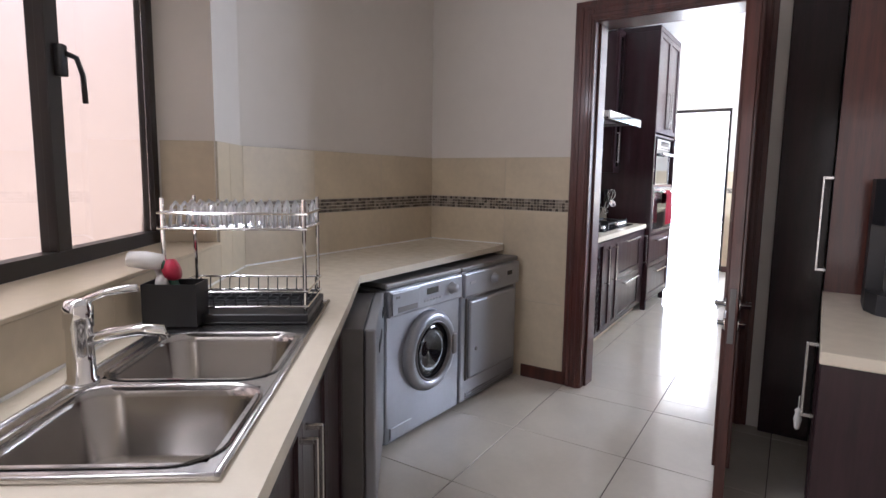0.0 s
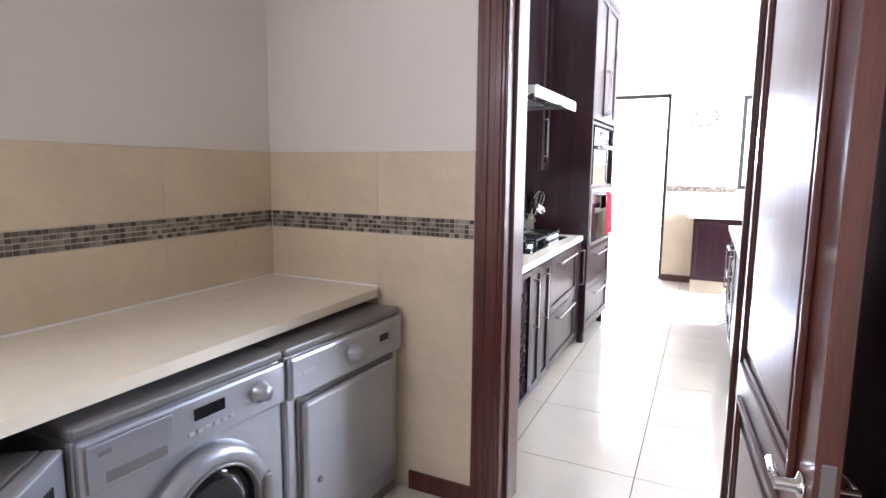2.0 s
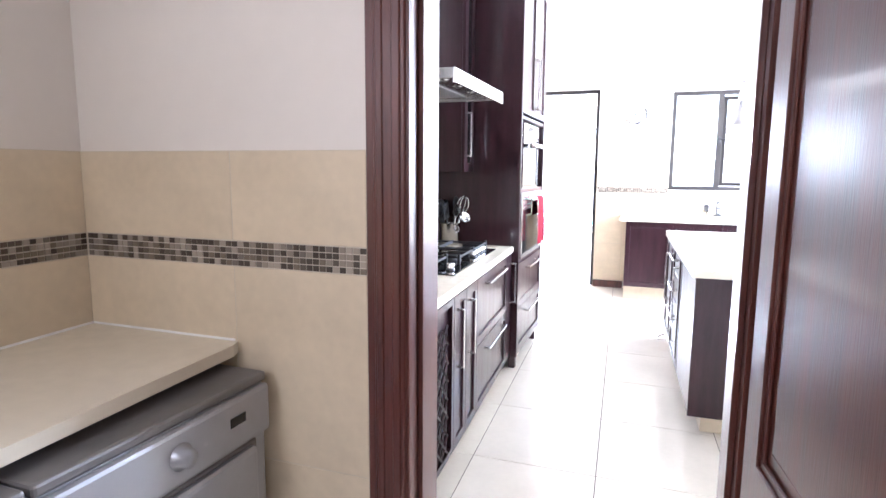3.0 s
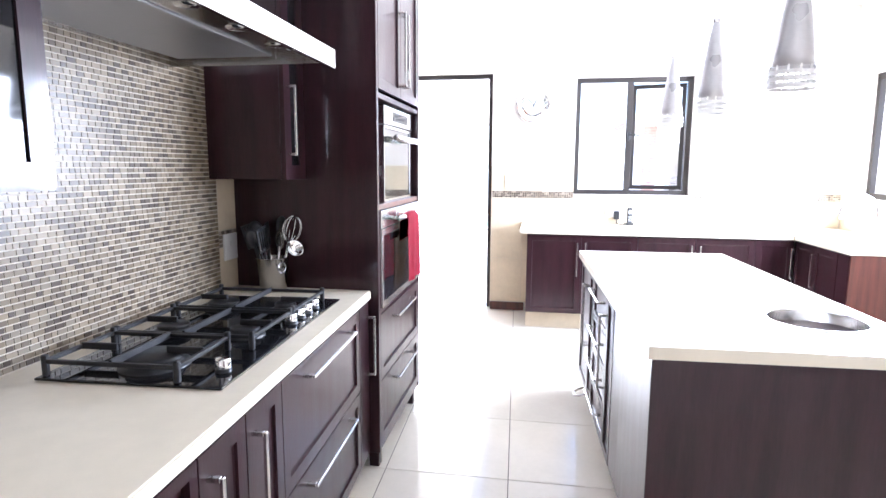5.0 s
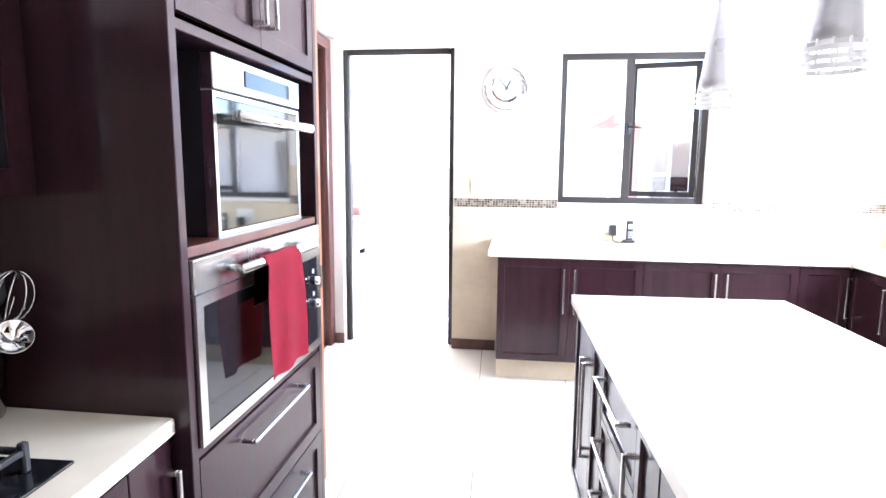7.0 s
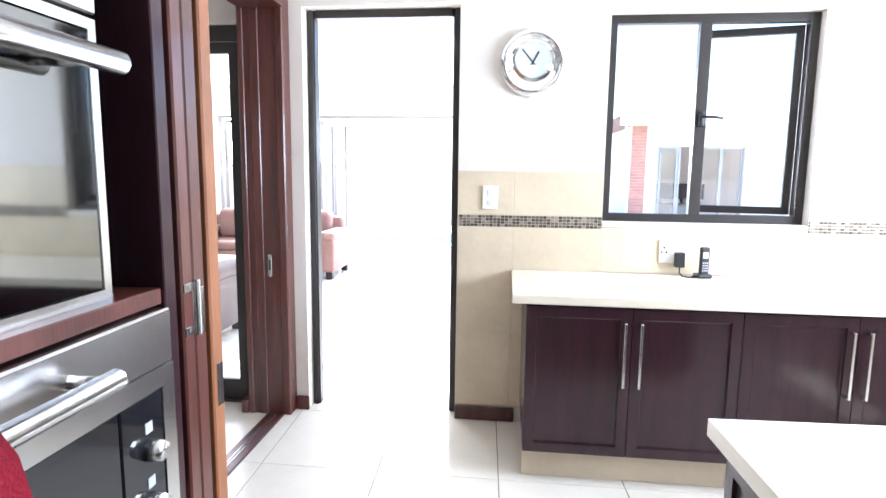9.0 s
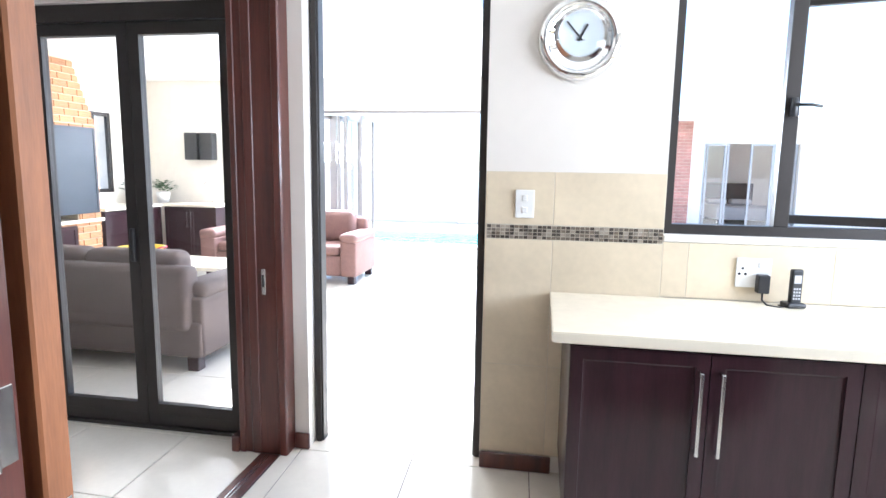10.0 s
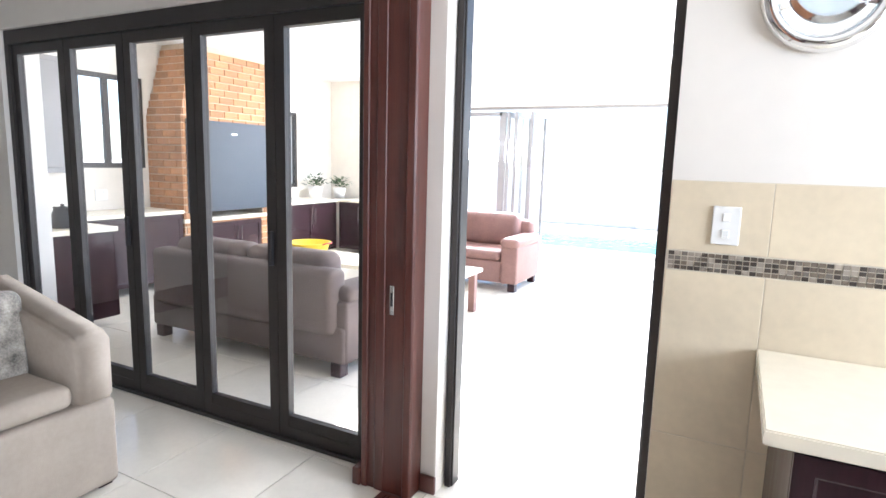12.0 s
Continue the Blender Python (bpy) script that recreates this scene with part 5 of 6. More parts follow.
part("cable", tube(bmesh.new(), [(0, -0.03, -0.058), (0.0, -0.032, -0.09), (0.01, -0.06, -0.105), (0.05, -0.09, -0.107), (0.08, -0.07, -0.107), (0.06, -0.05, -0.106), (0.11, -0.055, -0.105)], 0.004), "black_plastic", ch, "", True)
ph = thing("cordless_phone", pose(0.372, CY - 0.085, WC + 0.001, 0, 0, 8), "black cordless phone standing in its cradle", "phone")
part("cradle", B(-0.045, -0.035, 0, 0.035, 0.035, 0.022, 0.008, 2), "black_plastic", ph)
hs = part("handset", B(-0.026, -0.014, 0.012, 0.022, 0.012, 0.165, 0.008, 3), "black_plastic", ph)
part("screen", B(-0.017, -0.0155, 0.105, 0.013, -0.0135, 0.14, 0.001, 1), "grey_plastic", hs)
for i in range(4):
    for j in range(3):
        part("key", B(-0.016 + j * 0.011, -0.0155, 0.035 + i * 0.014, -0.009 + j * 0.011, -0.0135, 0.043 + i * 0.014), "grey_plastic", hs)
st = thing("wall_socket", pose(KX + 0.010, 6.385, 1.085, 0, 0, 90), "white wall socket beside the hob", "socket")
part("plate", B(-0.055, -0.009, -0.06, 0.055, 0, 0.06, 0.003, 2), "white_plastic", st)
part("rocker", B(-0.012, -0.013, 0.005, 0.012, -0.0085, 0.03, 0.002, 1), "white_plastic", st)

# ---- lounge ----
ac = thing("armchair", pose(-3.18, 8.705, 0, 0, 0, 90), "beige slip-covered armchair with a patterned cushion", "armchair")
# local: x along the seat's width, front at y = 0
part("base", B(-0.455, 0.0, 0.012, 0.455, 0.84, 0.42, 0.03, 3), "slipcover", ac, "", True)
part("seat_cushion", B(-0.28, 0.005, 0.425, 0.28, 0.62, 0.53, 0.04, 3), "slipcover", ac, "", True)
for s in (-1, 1):
    bm = bmesh.new()
    vs = [bm.verts.new((x, y, z)) for x in (s * 0.285, s * 0.455) for y, z in ((0.0, 0.40), (0.0, 0.70), (0.06, 0.745), (0.80, 0.90), (0.84, 0.85), (0.84, 0.40))]
    bm.faces.new(vs[:6])
    bm.faces.new(vs[6:][::-1])
    for k in range(6):
        bm.faces.new((vs[k], vs[6 + k], vs[6 + (k + 1) % 6], vs[(k + 1) % 6]))
    bmesh.ops.recalc_face_normals(bm, faces=bm.faces)
    bmesh.ops.bevel(bm, geom=bm.edges[:], offset=0.028, segments=3, affect="EDGES")
    part("arm", bm, "slipcover", ac, "", True)
part("backrest", B(-0.285, 0.60, 0.40, 0.285, 0.84, 0.93, 0.06, 4), "slipcover", ac, "", True)
for x in (-0.40, 0.40):
    for y in (0.06, 0.78):
        part("foot", B(x - 0.03, y - 0.03, 0.0, x + 0.03, y + 0.03, 0.0125), "espresso", ac)
cu = single("cushion", B(-0.21, -0.06, -0.21, 0.21, 0.06, 0.21, 0.055, 4), "cushion_print", pose(-3.60, 8.80, 0.70, 0, 0, 90) @ pose(0, 0, 0, -18, 8), "grey patterned scatter cushion on the armchair", "cushion", smooth=True)

# ---- patio room ----
PX, PY, PH = -7.0, 15.6, 2.78
wall("wall_patio_left", (PX - 0.25, CY, 0), (PX, PY + 0.25, 3.0), [(11.25, 12.12, 1.34, 2.36), (14.1, 14.75, 1.05, 2.2)], "y", "outer_plaster", "cream patio wall with two windows")
wall("wall_patio_far", (PX, PY, 0), (-0.7, PY + 0.25, 3.0), [(-5.45, -0.95, 0, 2.33)], "x", "outer_plaster", "cream patio wall with a wide opening to the pool")
structure("wall_patio_divider", B(-6.998, CY + 0.001, 0, -6.4, CY + 0.24, 3.0), "outer_plaster", "cream wall stub", "wall")
structure("ceiling_patio", B(PX - 0.25, CY + 0.252, PH, -1.3, PY + 0.25, PH + 0.12), "ceiling_paint", "white patio ceiling", "ceiling")
bm = B(-6.9, LY - 0.1, 3.001, 2.9, CY + 0.4, 3.15)
# laundry roof, its unseen overhang widened to keep skylight off the slanted window
prism(bm, [(-3.9, LY - 0.102), (-3.93, 2.0), slant(3.6, -1.5), (1.4, -2.0), (1.4, LY - 0.102)], 2.93, 3.05)
structure("roof", bm, "roof_tile", "brown tiled roof over the house, with an unseen wide eave added for shade", "roof")


def pillow(x0, y0, z0, x1, y1, z1, r):
    return B(x0, y0, z0, x1, y1, z1, r, 4)


def sofa(m, w, mat, label, seats, back_h):
    so_ = thing("sofa", m, label, "sofa")
    part("base", B(0.03, 0.05, 0.10, w - 0.03, 0.88, 0.36, 0.02, 2), mat, so_, "", True)
    for x in (0.0, w - 0.24):
        part("arm", B(x + 0.015, 0.02, 0.10, x + 0.225, 0.86, 0.54, 0.025, 3), mat, so_, "", True)
        part("arm_pad", pillow(x, 0.0, 0.525, x + 0.24, 0.84, 0.645, 0.055), mat, so_, "padded arm top", True)
    part("backrest", B(0.10, 0.74, 0.30, w - 0.10, 0.93, back_h, 0.05, 3), mat, so_, "", True)
    sw_ = (w - 0.48) / seats
    for i in range(seats):
        part("seat_cushion", pillow(0.24 + i * sw_, 0.03, 0.36, 0.24 + (i + 1) * sw_, 0.72, 0.48, 0.05), mat, so_, "", True)
        part("back_cushion", pillow(0.235 + i * sw_, 0.58, 0.46, 0.245 + (i + 1) * sw_, 0.82, back_h + 0.09, 0.08), mat, so_, "", True)
    for x in (0.06, w - 0.14):
        for y in (0.06, 0.78):
            part("foot", B(x, y, 0.0, x + 0.09, y + 0.09, 0.10, 0.006, 1), "espresso", so_, "dark wooden block foot")
    return so_


sofa(pose(-3.03, 11.57, 0, 0, 0, 180), 2.02, "suede", "grey-brown suede sofa seen from behind", 2, 0.76)
sofa(pose(-5.1, 13.86, 0), 2.15, "leather", "pinkish-brown leather sofa with loose back cushions", 2, 0.80)
ct = thing("coffee_table", pose(-5.25, 12.30, 0), "low coffee table with a pale top", "coffee table")
part("tabletop", B(0, 0, 0.41, 2.25, 0.65, 0.45, 0.006, 2), "quartz", ct)
for x in (0.04, 2.14):
    for y in (0.04, 0.54):
        part("leg", B(x, y, 0, x + 0.07, y + 0.07, 0.41, 0.004, 1), "leather", ct)
tb = thing("plastic_tub", pose(-4.98, 12.62, 0.451), "yellow plastic tub on the coffee table", "tub")
part("tub", lathe(bmesh.new(), [(0.0, 0.0), (0.19, 0.0), (0.23, 0.12), (0.245, 0.122), (0.245, 0.13), (0.222, 0.13), (0.18, 0.012), (0.0, 0.01)], 32), "yellow_plastic", tb, "", True)
part("rim_handle", tube(bmesh.new(), [(0.24, -0.06, 0.125), (0.28, -0.05, 0.14), (0.28, 0.05, 0.14), (0.24, 0.06, 0.125)], 0.008), "red_plastic", tb, "red handle", True)

# barbecue of brick, against the left patio wall; front at BX facing +x
BX, BY0, BY1 = -6.40, 12.15, 13.75
bbq = thing("brick_barbecue", pose(0, 0, 0), "orange brick built-in barbecue with a tapering chimney", "barbecue")
bm = bmesh.new()
box(bm, PX, BY0 + 0.006, 0, BX - 0.012, BY1 - 0.006, 0.72)
box(bm, PX, BY0 + 0.006, 0.72, BX - 0.012, 12.42, 1.95)
box(bm, PX, 13.38, 0.72, BX - 0.012, BY1 - 0.006, 1.95)
box(bm, PX, 12.42, 1.88, BX - 0.012, 13.38, 1.95)
vs = [bm.verts.new(p) for p in ((PX, BY0 + 0.006, 1.95), (BX - 0.012, BY0 + 0.006, 1.95), (BX - 0.012, BY1 - 0.006, 1.95), (PX, BY1 - 0.006, 1.95),
                                (PX, BY0 + 0.25, PH), (BX - 0.10, BY0 + 0.25, PH), (BX - 0.10, BY1 - 0.25, PH), (PX, BY1 - 0.25, PH))]
for q in ((0, 1, 5, 4), (1, 2, 6, 5), (2, 3, 7, 6), (4, 5, 6, 7), (3, 2, 1, 0)):
    bm.faces.new([vs[k] for k in q])
part("core", bm, "mortar", bbq, "pale mortar joints")
part("shutter", B(BX - 0.03, 12.215, 0.852, BX + 0.010, 13.70, 1.90, 0.004, 1), "shutter", bbq, "dark blue-grey steel shutter door")
part("shutter_frame", frame_bars(bmesh.new(), "y", BX - 0.028, 12.20, 13.715, 0.84, 1.915, 0.03, 0.045), "shutter", bbq)
part("shutter_seam", B(BX + 0.0102, 12.235, 1.345, BX + 0.013, 13.68, 1.352), "black_plastic", bbq)
part("badge", B(BX + 0.0102, 12.86, 1.76, BX + 0.014, 12.95, 1.785, 0.001, 1), "white_plastic", bbq, "small pale maker's badge")
part("hearth", B(PX, BY0 - 0.03, 0.723, BX + 0.03, BY1 + 0.03, 0.768, 0.005, 1), "quartz", bbq, "pale stone hearth slab")
hc = thing("barbecue_cupboard", pose(BX + 0.004, 12.50, 0, 0, 0, 90), "dark cupboard doors below the barbecue hearth", "cabinet")
for i in range(2):
    f = part("door", shaker(i * 0.41 + 0.002, i * 0.41 + 0.408, 0.12, 0.70), "espresso", hc)
    bar_handle(f, 0.375 if i == 0 else 0.445, 0.52, 0.24, True)

# patio counters
KP = 0.88


def counter_run(m, w, n, label):
    u_ = unit(m, w, KP - 0.042, 0.56, [("door", i * w / n, (i + 1) * w / n, 0.1, KP - 0.05, ("r" if i % 2 == 0 else "l", 0.24)) for i in range(n)], label, group="patio cabinets")
    wt = single("worktop", B(-0.01, -0.04, KP - 0.04, w + 0.01, 0.575, KP, 0.004, 1), "quartz", m, "pale stone worktop in the patio kitchen", "worktop")
    return u_


counter_run(pose(-6.41, 10.95, 0, 0, 0, 90), 1.16, 2, "dark patio cabinet along the wall")
counter_run(pose(-5.50, 10.70, 0, 0, 0, 180), 1.45, 3, "dark patio cabinet behind the folding doors")
counter_run(pose(-6.41, 13.80, 0, 0, 0, 90), 1.15, 2, "dark patio cabinet beside the barbecue")
counter_run(pose(-6.36, 15.0, 0), 0.85, 2, "dark patio cabinet on the far wall")
tp2 = thing("bar_tap", pose(-5.75, 15.35, KP), "slim chrome tap on the patio worktop", "tap")
part("spout", tube(bmesh.new(), [(0, 0, 0), (0, 0, 0.28), (-0.02, -0.02, 0.33), (-0.07, -0.05, 0.34), (-0.12, -0.08, 0.30)], 0.012), "chrome", tp2, "", True)
for x, y, s in ((-6.78, 14.92, 1.3), (-6.58, 15.28, 1.15)):
    pt = thing("potted_plant", pose(x, y, KP), "small green plant in a white pot", "plant", "plants on the patio worktop")
    part("pot", lathe(bmesh.new(), [(0.0, 0), (0.07 * s, 0), (0.09 * s, 0.14 * s), (0.082 * s, 0.14 * s), (0.065 * s, 0.12 * s), (0.0, 0.12 * s)], 24), "white_plastic", pt, "", True)
    bm = bmesh.new()
    for i in range(80):
        a, e, r = random.uniform(0, 6.28), random.uniform(0.2, 1.4), random.uniform(0.05, 0.17) * s
        c = Vector((r * math.cos(a) * math.cos(e), r * math.sin(a) * math.cos(e), 0.13 * s + r * math.sin(e)))
        d = Vector((math.cos(a), math.sin(a), 0.4)).normalized() * 0.085
        sdv = Vector((-math.sin(a), math.cos(a), 0)) * 0.026
        vs = [bm.verts.new(p) for p in (c, c + d * 0.5 + sdv, c + d, c + d * 0.5 - sdv)]
        bm.faces.new(vs)
    part("leaves", bm, "leaf", pt)
kt = thing("kettle", pose(-5.72, 10.42, KP), "black kettle on the patio worktop", "kettle")
part("body", lathe(bmesh.new(), [(0.0, 0.001), (0.085, 0.001), (0.09, 0.02), (0.078, 0.12), (0.06, 0.17), (0.0, 0.18)], 24), "black_plastic", kt, "", True)
part("lid_knob", lathe(bmesh.new(), [(0.0, 0.178), (0.012, 0.178), (0.016, 0.195), (0.0, 0.2)], 16), "black_plastic", kt, "", True)
part("handle", tube(bmesh.new(), [(0.06, 0, 0.16), (0.12, 0, 0.17), (0.135, 0, 0.12), (0.12, 0, 0.06), (0.085, 0, 0.04)], 0.009), "black_plastic", kt, "", True)
part("spout", tube(bmesh.new(), [(-0.07, 0, 0.10), (-0.10, 0, 0.13), (-0.12, 0, 0.165)], 0.012), "black_plastic", kt, "", True)
ps = thing("wall_socket", pose(PX + 0.001, 11.56, 1.045, 0, 0, 90), "white double wall socket above the patio worktop", "socket")
part("plate", B(-0.07, -0.009, -0.06, 0.07, 0, 0.06, 0.003, 2), "white_plastic", ps)
part("rocker", B(0.02, -0.013, 0.02, 0.045, -0.0085, 0.045, 0.002, 1), "white_plastic", ps)
for x in (-6.30, -6.04):
    sp = thing("wall_speaker", pose(x, PY - 0.001, 1.55), "small black loudspeaker on the patio wall", "speaker", "wall speakers")
    part("cabinet", B(0, -0.14, 0, 0.22, 0, 0.42, 0.008, 2), "black_plastic", sp)
    part("grille", B(0.015, -0.146, 0.015, 0.205, -0.139, 0.405, 0.004, 1), "rubber", sp)
# wall cabinet and windows on the left patio wall
wcp = thing("wall_cabinet", pose(-6.64, 10.35, 1.30, 0, 0, 90), "grey-brown patio wall cabinet", "cabinet")
part("body", B(0, 0, 0, 0.80, 0.355, 1.1, 0.003, 1), "silver_side", wcp)
for i in range(2):
    part("door", shaker(i * 0.4 + 0.002, i * 0.4 + 0.398, 0.003, 1.097), "silver_side", wcp)
for y0, y1, z0, z1 in ((11.25, 12.12, 1.34, 2.36), (14.1, 14.75, 1.05, 2.2)):
    wn = thing("window_4", pose(0, 0, 0), "dark aluminium patio window with pale reflections", "window")
    wn["kind"] = "structure"
    part("window_frame", frame_bars(bmesh.new(), "y", PX - 0.06, y0, y1, z0, z1, 0.055, 0.05), "alu_dark", wn)
    part("mullion", B(PX - 0.06, (y0 + y1) / 2 - 0.03, z0 + 0.055, PX - 0.012, (y0 + y1) / 2 + 0.03, z1 - 0.055), "alu_dark", wn)
    pane(wn, "y", PX - 0.04, y0 + 0.055, y1 - 0.055, z0 + 0.055, z1 - 0.055)
# stacked glass doors at the pool side, flare painted in as a lighter grey
fr = thing("pool_door_frame", pose(0, 0, 0), "aluminium frame of the pool doors, greyed to imitate flare", "door frame")
fr["kind"] = "structure"
bm = B(-5.45, PY + 0.08, 2.285, -0.95, PY + 0.14, 2.33, 0.003, 1)
box(bm, -5.45, PY + 0.08, 0, -5.39, PY + 0.16, 2.285, 0.003, 1)
part("door_frame", bm, "alu_flare", fr)
for i, x in enumerate((-5.36, -4.6, -3.98, -3.86, -3.74, -3.50)):
    lf = part("leaf", frame_bars(bmesh.new(), "y" if i > 1 else "x", PY + 0.10 if i < 2 else x, x if i < 2 else PY + 0.10, x + 0.72 if i < 2 else PY + 0.78, 0.02, 2.26, 0.06, 0.04), "alu_flare", fr, "aluminium glass leaf, greyed to imitate flare")
    if i < 2:
        pane(lf, "x", PY + 0.115, x + 0.06, x + 0.66, 0.08, 2.20)
    else:
        pane(lf, "y", x + 0.015, PY + 0.16, PY + 0.72, 0.08, 2.20)

# ---- garden, pool, neighbour wing ----
pool = thing("pool", pose(0, 0, 0), "turquoise swimming pool beyond the patio", "pool")
pool["kind"] = "structure"
part("water", B(-5.5, 18.2, -0.05, 2.2, 20.3, -0.02), "water", pool, "still turquoise water")
bm = bmesh.new()
for q in ((-5.8, 17.9, 2.5, 18.2), (-5.8, 20.3, 2.5, 20.6), (-5.8, 18.2, -5.5, 20.3), (2.2, 18.2, 2.5, 20.3)):
    box(bm, q[0], q[1], -0.058, q[2], q[3], 0.0, 0.01, 1)
part("coping", bm, "outer_plaster", pool, "pale stone coping")
gw = thing("garden_wall", pose(0, 0, 0), "white plastered garden wall behind the pool", "wall")
gw["kind"] = "structure"
part("panel", B(-14, 23.0, -0.06, 2.2, 23.2, 1.35), "outer_plaster", gw)
for x in (-9, -6, -3, 0):
    part("pier", B(x, 22.93, -0.06, x + 0.4, 23.25, 1.5, 0.01, 1), "outer_plaster", gw)
part("cap", B(-14, 22.96, 1.351, 2.2, 23.24, 1.40, 0.01, 1), "outer_plaster", gw)
# neighbouring wing seen through the kitchen window
WYG = 23.0
nb = thing("house_wing", pose(0, 0, 0), "pale house wing with a brick pier and sliding doors", "house")
bm = bmesh.new()
for q in ((3.05, 0, 3.37, 2.85), (3.37, 2.22, 5.66, 2.85), (5.66, 0, 10.0, 2.85)):
    box(bm, q[0], WYG, q[1] - (0.06 if q[1] == 0 else 0), q[2], WYG + 0.25, q[3])
part("wall", bm, "outer_plaster", nb)
bm = bmesh.new()
box(bm, 2.9, WYG + 4.0, -0.06, 7.6, WYG + 4.2, 2.85)
box(bm, 2.9, WYG + 0.25, -0.06, 3.05, WYG + 4.0, 2.85)
part("inner_wall", bm, "paint", nb)
part("roof", B(2.2, WYG - 0.7, 2.86, 10.6, WYG + 4.6, 2.98, 0.01, 1), "roof_tile", nb)
part("fascia", B(2.2, WYG - 0.74, 2.72, 10.6, WYG - 0.70, 2.97), "white_plastic", nb)
part("gutter", rod(bmesh.new(), (2.2, WYG - 0.79, 2.78), (10.6, WYG - 0.79, 2.78), 0.05), "white_plastic", nb)
part("downpipe", tube(bmesh.new(), [(2.35, WYG - 0.79, 2.75), (2.45, WYG - 0.4, 2.5), (2.6, WYG - 0.06, 2.45), (2.6, WYG - 0.06, 0.0)], 0.04), "white_plastic", nb)
part("pier", B(2.67, WYG - 0.05, -0.06, 3.05, WYG + 0.3, 2.85), "mortar", nb, "brick pier with pale joints")
for j in range(34):
    z = -0.03 + j * 0.084
    for x0, x1 in (((2.665, 2.855), (2.865, 3.055)) if j % 2 else ((2.665, 2.755), (2.765, 2.955), (2.965, 3.055))):
        part("brick", B(x0, WYG - 0.058, z, x1, WYG - 0.049, z + 0.072), "brick_pale", nb)
for i, x in enumerate((3.38, 3.46, 4.52, 5.08)):
    sd = part("sliding_leaf", frame_bars(bmesh.new(), "x", WYG + 0.08 + 0.04 * (i % 2), x, x + 0.56, 0.0, 2.22, 0.05, 0.035), "silver_paint", nb, "pale aluminium sliding leaf")
    pane(sd, "x", WYG + 0.095 + 0.04 * (i % 2), x + 0.05, x + 0.51, 0.05, 2.17)
bed = thing("bed", pose(4.3, WYG + 1.9, 0), "bed with pale linen and a dark headboard", "bed")
part("headboard", B(0.0, 1.9, 0, 1.6, 1.98, 1.15, 0.01, 1), "espresso", bed)
part("mattress", B(0.02, 0.0, 0.12, 1.58, 1.9, 0.50, 0.05, 3), "bed_linen", bed)
part("pillow", B(0.12, 1.45, 0.50, 0.72, 1.85, 0.66, 0.06, 3), "bed_linen", bed)
part("pillow", B(0.86, 1.45, 0.50, 1.46, 1.85, 0.66, 0.06, 3), "bed_linen", bed)
part("throw", B(0.0, 0.1, 0.50, 1.6, 0.65, 0.525, 0.01, 1), "shade_grey", bed, "grey throw")
for x in (0.05, 1.45):
    part("leg", B(x, 0.05, 0, x + 0.08, 0.13, 0.12), "espresso", bed)
ns = thing("nightstand", pose(3.75, WYG + 3.4, 0), "dark nightstand beside the bed", "nightstand")
part("body", B(0, 0, 0, 0.45, 0.4, 0.55, 0.01, 1), "espresso", ns)
tl = thing("table_lamp", pose(3.97, WYG + 3.6, 0.551), "table lamp with a white shade on the nightstand", "lamp")
part("base", lathe(bmesh.new(), [(0.0, 0.0), (0.08, 0), (0.06, 0.03), (0.02, 0.10), (0.04, 0.2), (0.012, 0.3), (0.0, 0.3)], 20), "shade_grey", tl, "", True)
part("shade", lathe(bmesh.new(), [(0.16, 0.28), (0.08, 0.52), (0.075, 0.52), (0.155, 0.28)], 24), "white_plastic", tl, "", True)
structure("floor_wing", B(3.05, WYG + 0.25, -0.06, 9.8, WYG + 4.0, -0.002), "porcelain", "pale bedroom floor", "floor")

# ---- tiles, bricks and mosaic, last ----


def shared(name, mesh, parent, m, label=""):
    ob = new(name, mesh)
    ob.parent = parent
    ob.matrix_basis = m
    return ob


def clipped(poly, x0, x1, y0, y1):
    """The polygon's part inside a rectangle."""
    for k, lim, sign in ((0, x0, 1), (0, x1, -1), (1, y0, 1), (1, y1, -1)):
        out = []
        for i, p in enumerate(poly):
            q = poly[(i + 1) % len(poly)]
            dp, dq = sign * (p[k] - lim), sign * (q[k] - lim)
            if dp >= 0:
                out.append(p)
            if dp * dq < 0:
                f = dp / (dp - dq)
                out.append((p[0] + f * (q[0] - p[0]), p[1] + f * (q[1] - p[1])))
        poly = out
    return poly


